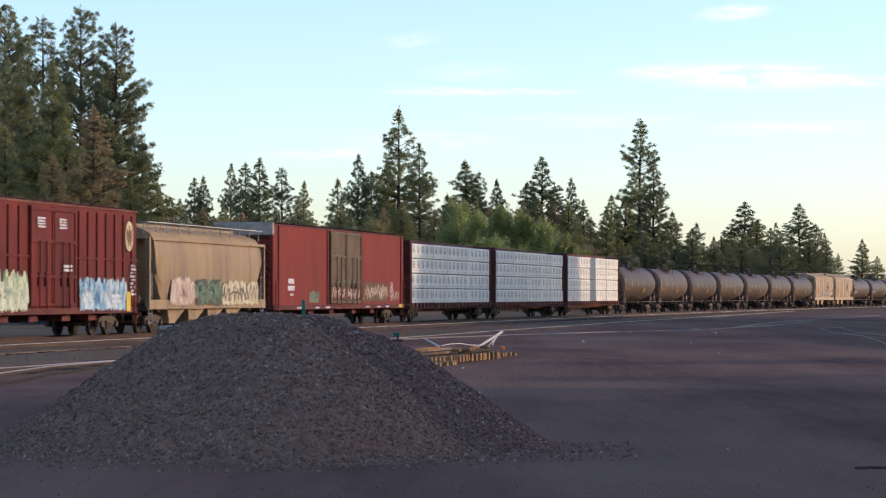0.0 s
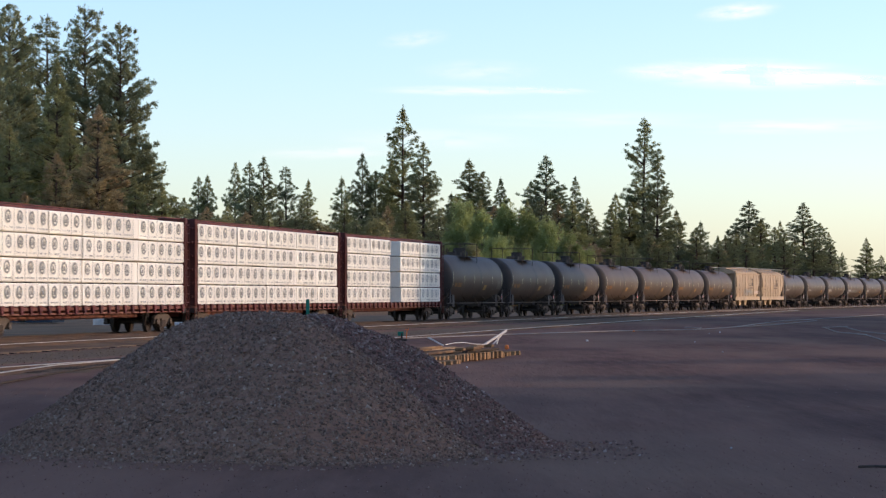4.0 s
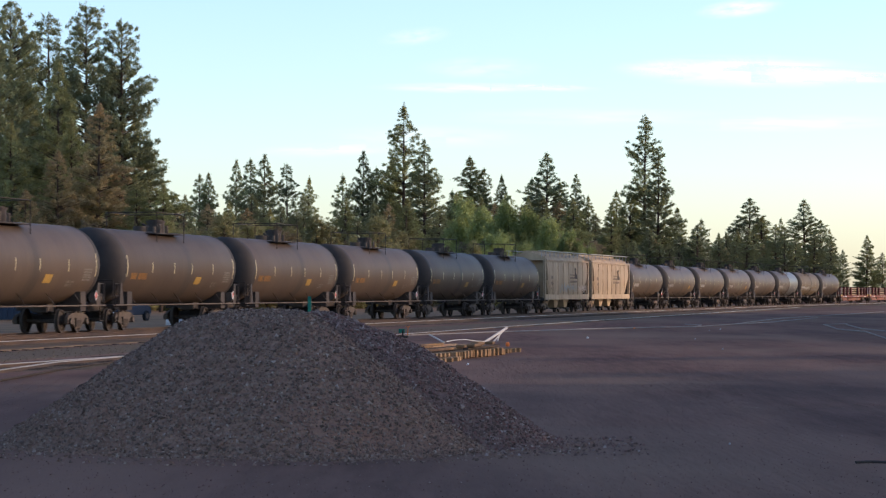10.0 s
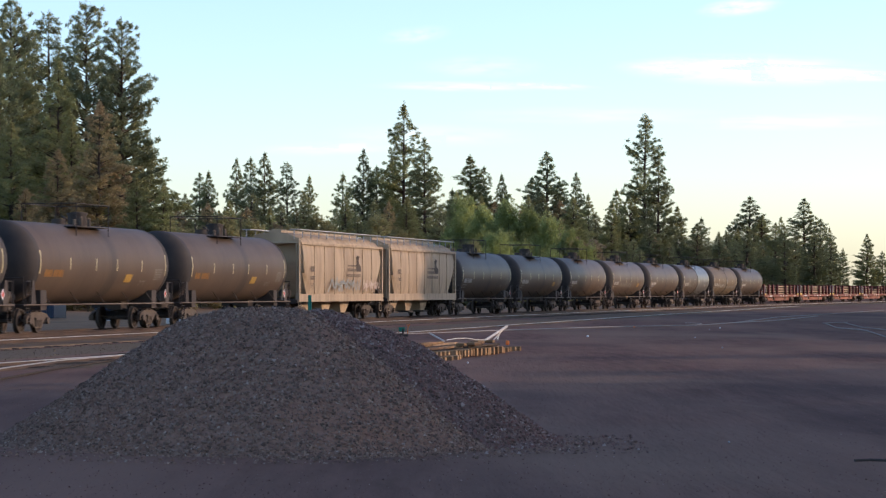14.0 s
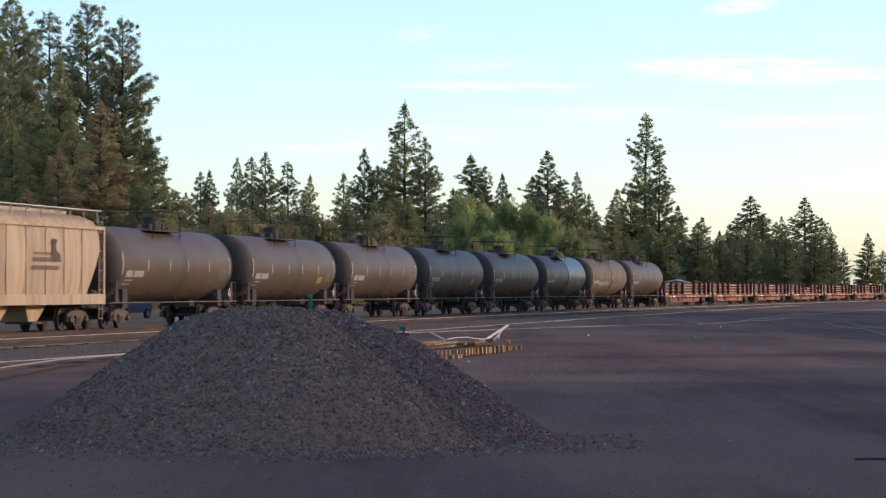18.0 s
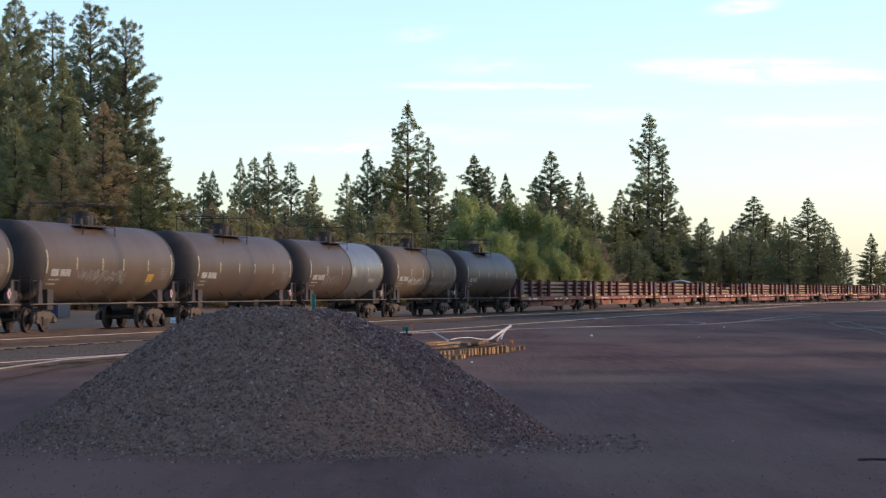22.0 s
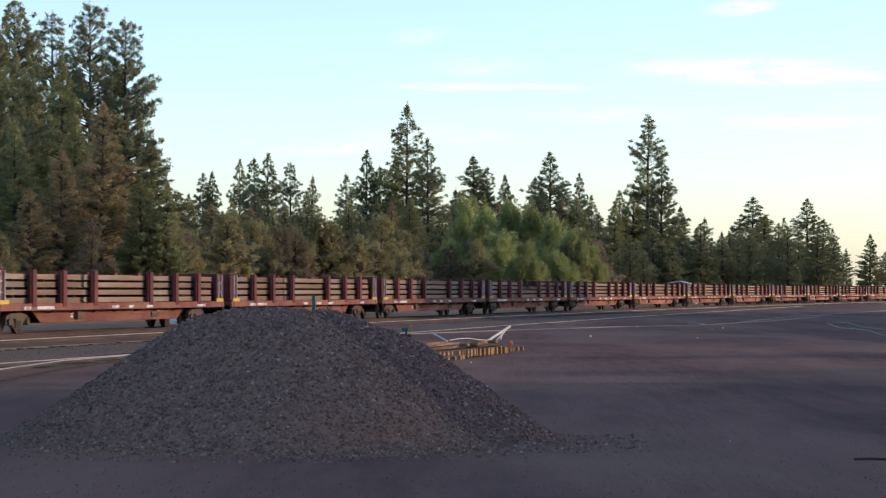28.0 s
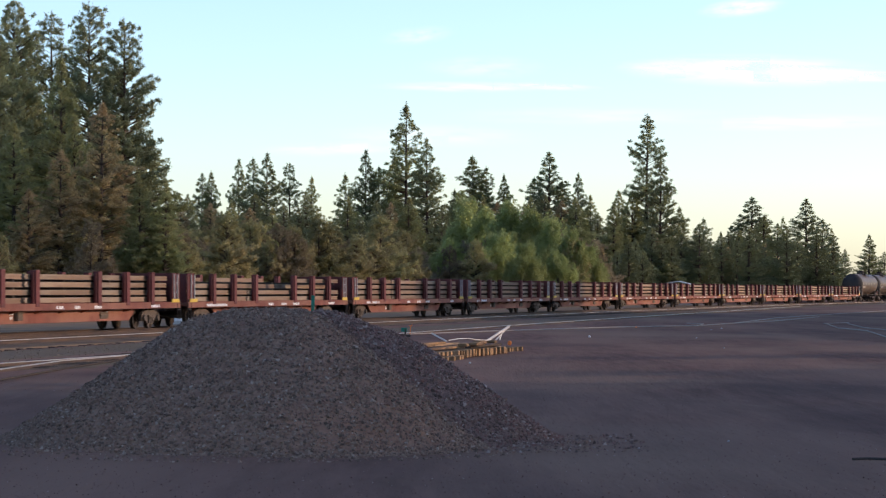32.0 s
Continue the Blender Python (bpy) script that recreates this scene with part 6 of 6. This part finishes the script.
def timber_stack():
    """Old track panels and timbers stacked beside the yard track: crosswise ties under long timbers."""
    ob = thing("timber_stack", "stack of weathered brown railway ties and long timbers", "timber stack")
    rng = random.Random(17)
    bm = bmesh.new()
    soft_box(bm, -0.085, 0.085, 0, 2.5, 0, 0.2, 0.014)
    tie = mesh("tie", bm, M["fresh_tie"])
    for i in range(22):
        piece("tie", tie, ob, pose(-0.6 + 0.36 * i + rng.uniform(-0.04, 0.04), rng.uniform(-0.05, 0.08), rng.uniform(-0.02, 0.0), 0, 0, rng.uniform(-2, 2)))
    for i in range(7):
        piece("tie", tie, ob, pose(7.45 + 0.5 * i, rng.uniform(0.0, 0.3), -0.09, 0, 0, rng.uniform(-4, 4)))
    for i in range(7):
        piece("tie", tie, ob, pose(-2.0 + 0.42 * i, -0.30 + rng.uniform(-0.12, 0.1), -0.11, 0, 0, rng.uniform(-4, 4)))
    for y, x0, x1, z, m in ((0.24, 3.4, 7.4, 0.205, "tie"), (0.60, -2.2, 4.6, 0.205, "fresh_tie"), (0.95, -2.4, 8.2, 0.205, "tie"), (1.3, -2.6, 7.6, 0.205, "fresh_tie"), (1.7, -2.4, 8.4, 0.205, "fresh_tie"), (2.1, -2.6, 8.0, 0.205, "tie"), (1.5, -2.5, 5.8, 0.275, "fresh_tie"), (1.1, -1.9, 2.9, 0.275, "fresh_tie")):
        bm = bmesh.new()
        soft_box(bm, x0, x1, y - 0.075, y + 0.075, z, z + 0.065, 0.012)
        part("long_timber", bm, M[m], ob)
    for x0, x1, y in ((5.6, 6.4, 0.5), (2.2, 2.5, 0.12), (3.4, 4.3, 0.1), (7.0, 7.3, 0.4)):
        bm = bmesh.new()
        soft_box(bm, x0, x1, y - 0.12, y + 0.12, 0.275, 0.36, 0.02)
        part("short_timber", bm, M["fresh_tie"], ob)
    ob.matrix_basis = pose(0.05, 66.8, 0, 0, 0, 90 - 13.5)
    return ob


timber_stack()


def bent_tube(name, label, category, pts, r, material):
    bm = bmesh.new()
    for a, b in zip(pts, pts[1:]):
        rod(bm, a, b, r, 8)
    ob = new(name, mesh(name, bm, material, True))
    return tagged(ob, label, category)


def seen(px, py, depth):
    return (at(px, depth), depth, rise(py, depth))


bent_tube("white_pipe", "white plastic pipe lying on the timber stack", "pipe", [seen(790, 602.5, 70), seen(806, 599.5, 71), seen(824, 598.8, 72), seen(842, 601.5, 73), seen(866, 602.5, 74)], 0.013, M["armwhite"])
prop = bent_tube("white_barrier_arm", "white painted barrier arm with a forked brace", "barrier arm", [seen(858, 603, 74), seen(897, 578, 76)], 0.036, M["armwhite"])
bm = bmesh.new()
rod(bm, seen(872, 604, 74.5), seen(889, 585, 75.6), 0.022, 6)
rod(bm, seen(880, 602, 74.5), seen(884, 590, 75.6), 0.02, 6)
part("brace", bm, M["armwhite"], prop)
bent_tube("grey_bar", "pale grey bar leaning on the timber stack", "bar", [seen(760, 590, 73), seen(786, 604, 72)], 0.024, M["armwhite"])
bm = bmesh.new()
soft_box(bm, -0.055, 0.055, -0.055, 0.055, 0, 0.13, 0.025)
lamp = new("warning_lamp", mesh("warning_lamp", bm, M["orangeplastic"], True))
lamp.matrix_basis = pose(*seen(898, 611, 74.6))
tagged(lamp, "orange plastic warning lamp on the timber stack", "warning lamp")


def switch_stand():
    ob = thing("switch_stand", "low switch stand with a green target beside the yard track", "switch stand")
    bm = bmesh.new()
    soft_box(bm, -0.3, 0.3, -0.2, 0.2, 0, 0.14, 0.02)
    rod(bm, (0, 0, 0.1), (0, 0, 0.45), 0.05, 8)
    part("base", bm, M["black"], ob)
    bm = bmesh.new()
    soft_box(bm, -0.24, 0.10, -0.03, 0.03, 0.28, 0.52, 0.02)
    part("green_target", bm, M["green"], ob)
    bm = bmesh.new()
    rod(bm, (0.25, 0, 0.1), (0.30, 0, 0.62), 0.025, 6)
    rod(bm, (0.2, 0, 0.66), (0.30, 0, 0.60), 0.03, 6)
    rod(bm, (0.30, 0, 0.60), (0.40, 0, 0.68), 0.03, 6)
    part("lever", bm, M["orangeplastic"], ob, "orange and white lever")
    ob.matrix_basis = pose(at(713, 100), 100, 0)
    ob.scale = (0.68, 0.68, 0.68)


switch_stand()
bm = bmesh.new()
soft_box(bm, -0.03, 0.03, -0.025, 0.025, 0, 1.70, 0.008)
post = new("marker_post", mesh("marker_post", bm, M["green"]))
post.matrix_basis = pose(at(548, 45), 45, -0.02)
tagged(post, "green marker post standing behind the gravel pile", "marker post")

# loose rails and pipes lying on the cinders
LOOSE = (((-1.6, 103.4), (2.1, 112.3), (7.9, 124.2), (12.9, 130.8), (15.6, 139.8), (21.6, 169), (39, 230)), ((15.2, 138.8), (19.1, 150.2), (25.4, 176.3)), ((12.5, 129), (13.6, 136.6), (13.0, 139.5)),
         ((20.2, 138.5), (22.1, 142.0)), ((20.2, 137.5), (18.4, 121.4), (18.37, 112.9), (16.64, 98), (15.0, 86)), ((21.4, 138), (19.8, 122.8), (19.5, 112.5), (20.4, 104)))
for k, pts in enumerate(LOOSE):
    bent_tube("loose_rail", "long rusty rail lying loose on the cinder ground", "rail", [(x, y, 0.04) for x, y in pts], 0.021, M["dullrail"])
for x, y, r, m in ((5.5, 98.9, 0.09, "white"), (9.18, 124.9, 0.10, "orangeplastic"), (9.4, 97, 0.05, "white"), (13.0, 122, 0.07, "white"), (12.1, 118, 0.06, "galv"), (8.6, 80, 0.05, "galv"), (0.6, 63, 0.05, "white"), (3.3, 30, 0.03, "galv")):
    t = bmesh.new()
    bmesh.ops.create_icosphere(t, subdivisions=1, radius=r * 0.55)
    for v in t.verts:
        v.co *= 1 + 0.35 * noise.noise(v.co * 9 + Vector((x, y, 0)))
    bit = new("scrap", mesh("scrap", t, M[m]))
    bit.matrix_basis = pose(x, y, r * 0.2)
    tagged(bit, "small bit of litter lying on the cinder ground", "litter", "litter on the yard ground")
# rails of an old turnout in the cinders
bent_tube("turnout_rail", "half-buried brown rail of an old turnout", "rail", [(-8.7, 44.0, 0.03), (-8.62, 50.3, 0.035), (-8.5, 57.7, 0.035), (-8.15, 64.3, 0.035), (-7.2, 74.0, 0.035)], 0.022, M["tie"])
# dark branch near the camera
bent_tube("stick", "thin dark stick lying on the ground", "stick", [(4.18, 26.4, 0.03), (4.35, 26.5, 0.03), (4.62, 26.4, 0.025)], 0.014, M["black"])


def steel_bin(px, depth):
    ob = thing("steel_bin", "blue ribbed steel bin standing beyond the tracks", "bin", "steel bins beyond the tracks")
    bm = bmesh.new()
    soft_box(bm, -0.85, 0.85, -1.5, 1.5, 0.1, 1.6, 0.03)
    part("body", bm, M["bluecar"], ob)
    for i in range(5):
        bm = bmesh.new()
        soft_box(bm, -0.80 + 0.38 * i, -0.72 + 0.38 * i, -1.57, -1.48, 0.15, 1.6, 0.01)
        part("rib", bm, M["bluecar"], ob)
    ob.matrix_basis = pose(at(px, depth), depth, 0, 0, 0, -6)


for px in (-36, 24, 82):
    steel_bin(px, 158)


def parked_car(px, depth, turn, paint, label):
    ob = thing("parked_car", label, "car")
    bm = bmesh.new()
    out = [(-2.15, 0.35), (-2.2, 0.75), (-1.6, 0.95), (-0.9, 1.42), (0.7, 1.45), (1.5, 0.98), (2.15, 0.85), (2.2, 0.4)]
    t = bmesh.new()
    prism(t, out, -0.85, 0.85)
    bmesh.ops.bevel(t, geom=t.edges[:], offset=0.07, segments=2, affect="EDGES")
    merge(bm, t)
    part("body", bm, paint, ob, smooth=True)
    for y in (-0.87, 0.87):
        bm = bmesh.new()
        prism(bm, [(-1.35, 0.98), (-0.82, 1.33), (0.62, 1.36), (1.25, 0.98)], y - 0.01, y + 0.01)
        part("window", bm, M["darkglass"], ob)
        for x in (-1.35, 1.35):
            bm = bmesh.new()
            rod(bm, (x, y - 0.09, 0.32), (x, y + 0.09, 0.32), 0.32, 16)
            w = part("wheel", bm, M["tyre"], ob)
            bm = bmesh.new()
            rod(bm, (x, y - 0.1, 0.32), (x, y + 0.1, 0.32), 0.18, 10)
            part("hubcap", bm, M["frame"], w)
    ob.matrix_basis = pose(at(px, depth), depth, 0, 0, 0, turn)


parked_car(218, 158, 70, M["bluecar"], "blue parked car beyond the tracks")


def tarp_stack(px, depth, w, h, label):
    ob = thing("wrapped_stack", label, "wrapped stack")
    rng = random.Random(int(px))
    bm = bmesh.new()
    secs = []
    for i in range(9):
        x = -w / 2 + w * i / 8
        z = h * (0.85 + 0.15 * rng.random())
        secs.append([(x, -0.9, 0), (x, -0.85 + rng.uniform(-0.05, 0.05), z * 0.6), (x, -0.5, z), (x, 0.5, z), (x, 0.9, 0)])
    loft(bm, secs)
    part("sheet", bm, M["armwhite"], ob, "pale creased plastic sheet")
    ob.matrix_basis = pose(at(px, depth), depth, 0, 0, 0, 8)


tarp_stack(306, 138, 0.7, 0.34, "crumpled white sheeting beyond the tracks")
tarp_stack(324, 139, 0.9, 0.45, "crumpled white sheeting beyond the tracks")
tarp_stack(343, 138, 0.7, 0.3, "crumpled white sheeting beyond the tracks")
tarp_stack(186, 152, 1.2, 0.6, "white sheeted heap beyond the tracks")
tarp_stack(395, 140, 1.6, 0.42, "low pale sheeted heap beyond the tracks")


def motions():
    # way of the train along the line, slowing a little
    def way(t):
        return 0.01191 * t * t - 16.5434 * t + 12.716

    times = [0, 1.5, 3.5, 5.5, 7.5, 9.5, 11.5, 13.5, 15.5, 17.5, 19.5, 21.5, 23.5, 25.5, 27.5, 29.5, 31, 32]
    for car, centre in TRAIN:
        rows = []
        for t in times:
            x, y, h = line(centre + way(t))
            rows.append((t, pose(x, y, RAIL_Z, 0, 0, 90 - math.degrees(h))))
        walk(car, rows)
    # every wheelset rolls; those at the same end of a truck share one set of keys
    keyed = {}
    for car, centre in TRAIN:
        for w in car.children_recursive:
            if not w.name.startswith("wheelset"):
                continue
            x = w.location.x
            k = x > 0
            if k not in keyed:
                walk(w, [(i / FPS, Matrix.Translation((x, 0, 0.46)) @ Matrix.Rotation((way(i / FPS) - way(0)) / 0.46, 4, "Y")) for i in range(32 * FPS + 1)])
                keyed[k] = w.animation_data
            else:
                w.rotation_mode = "QUATERNION"
                keys = w.animation_data_create()
                keys.action = keyed[k].action
                keys.action_slot = keyed[k].action_slot


motions()
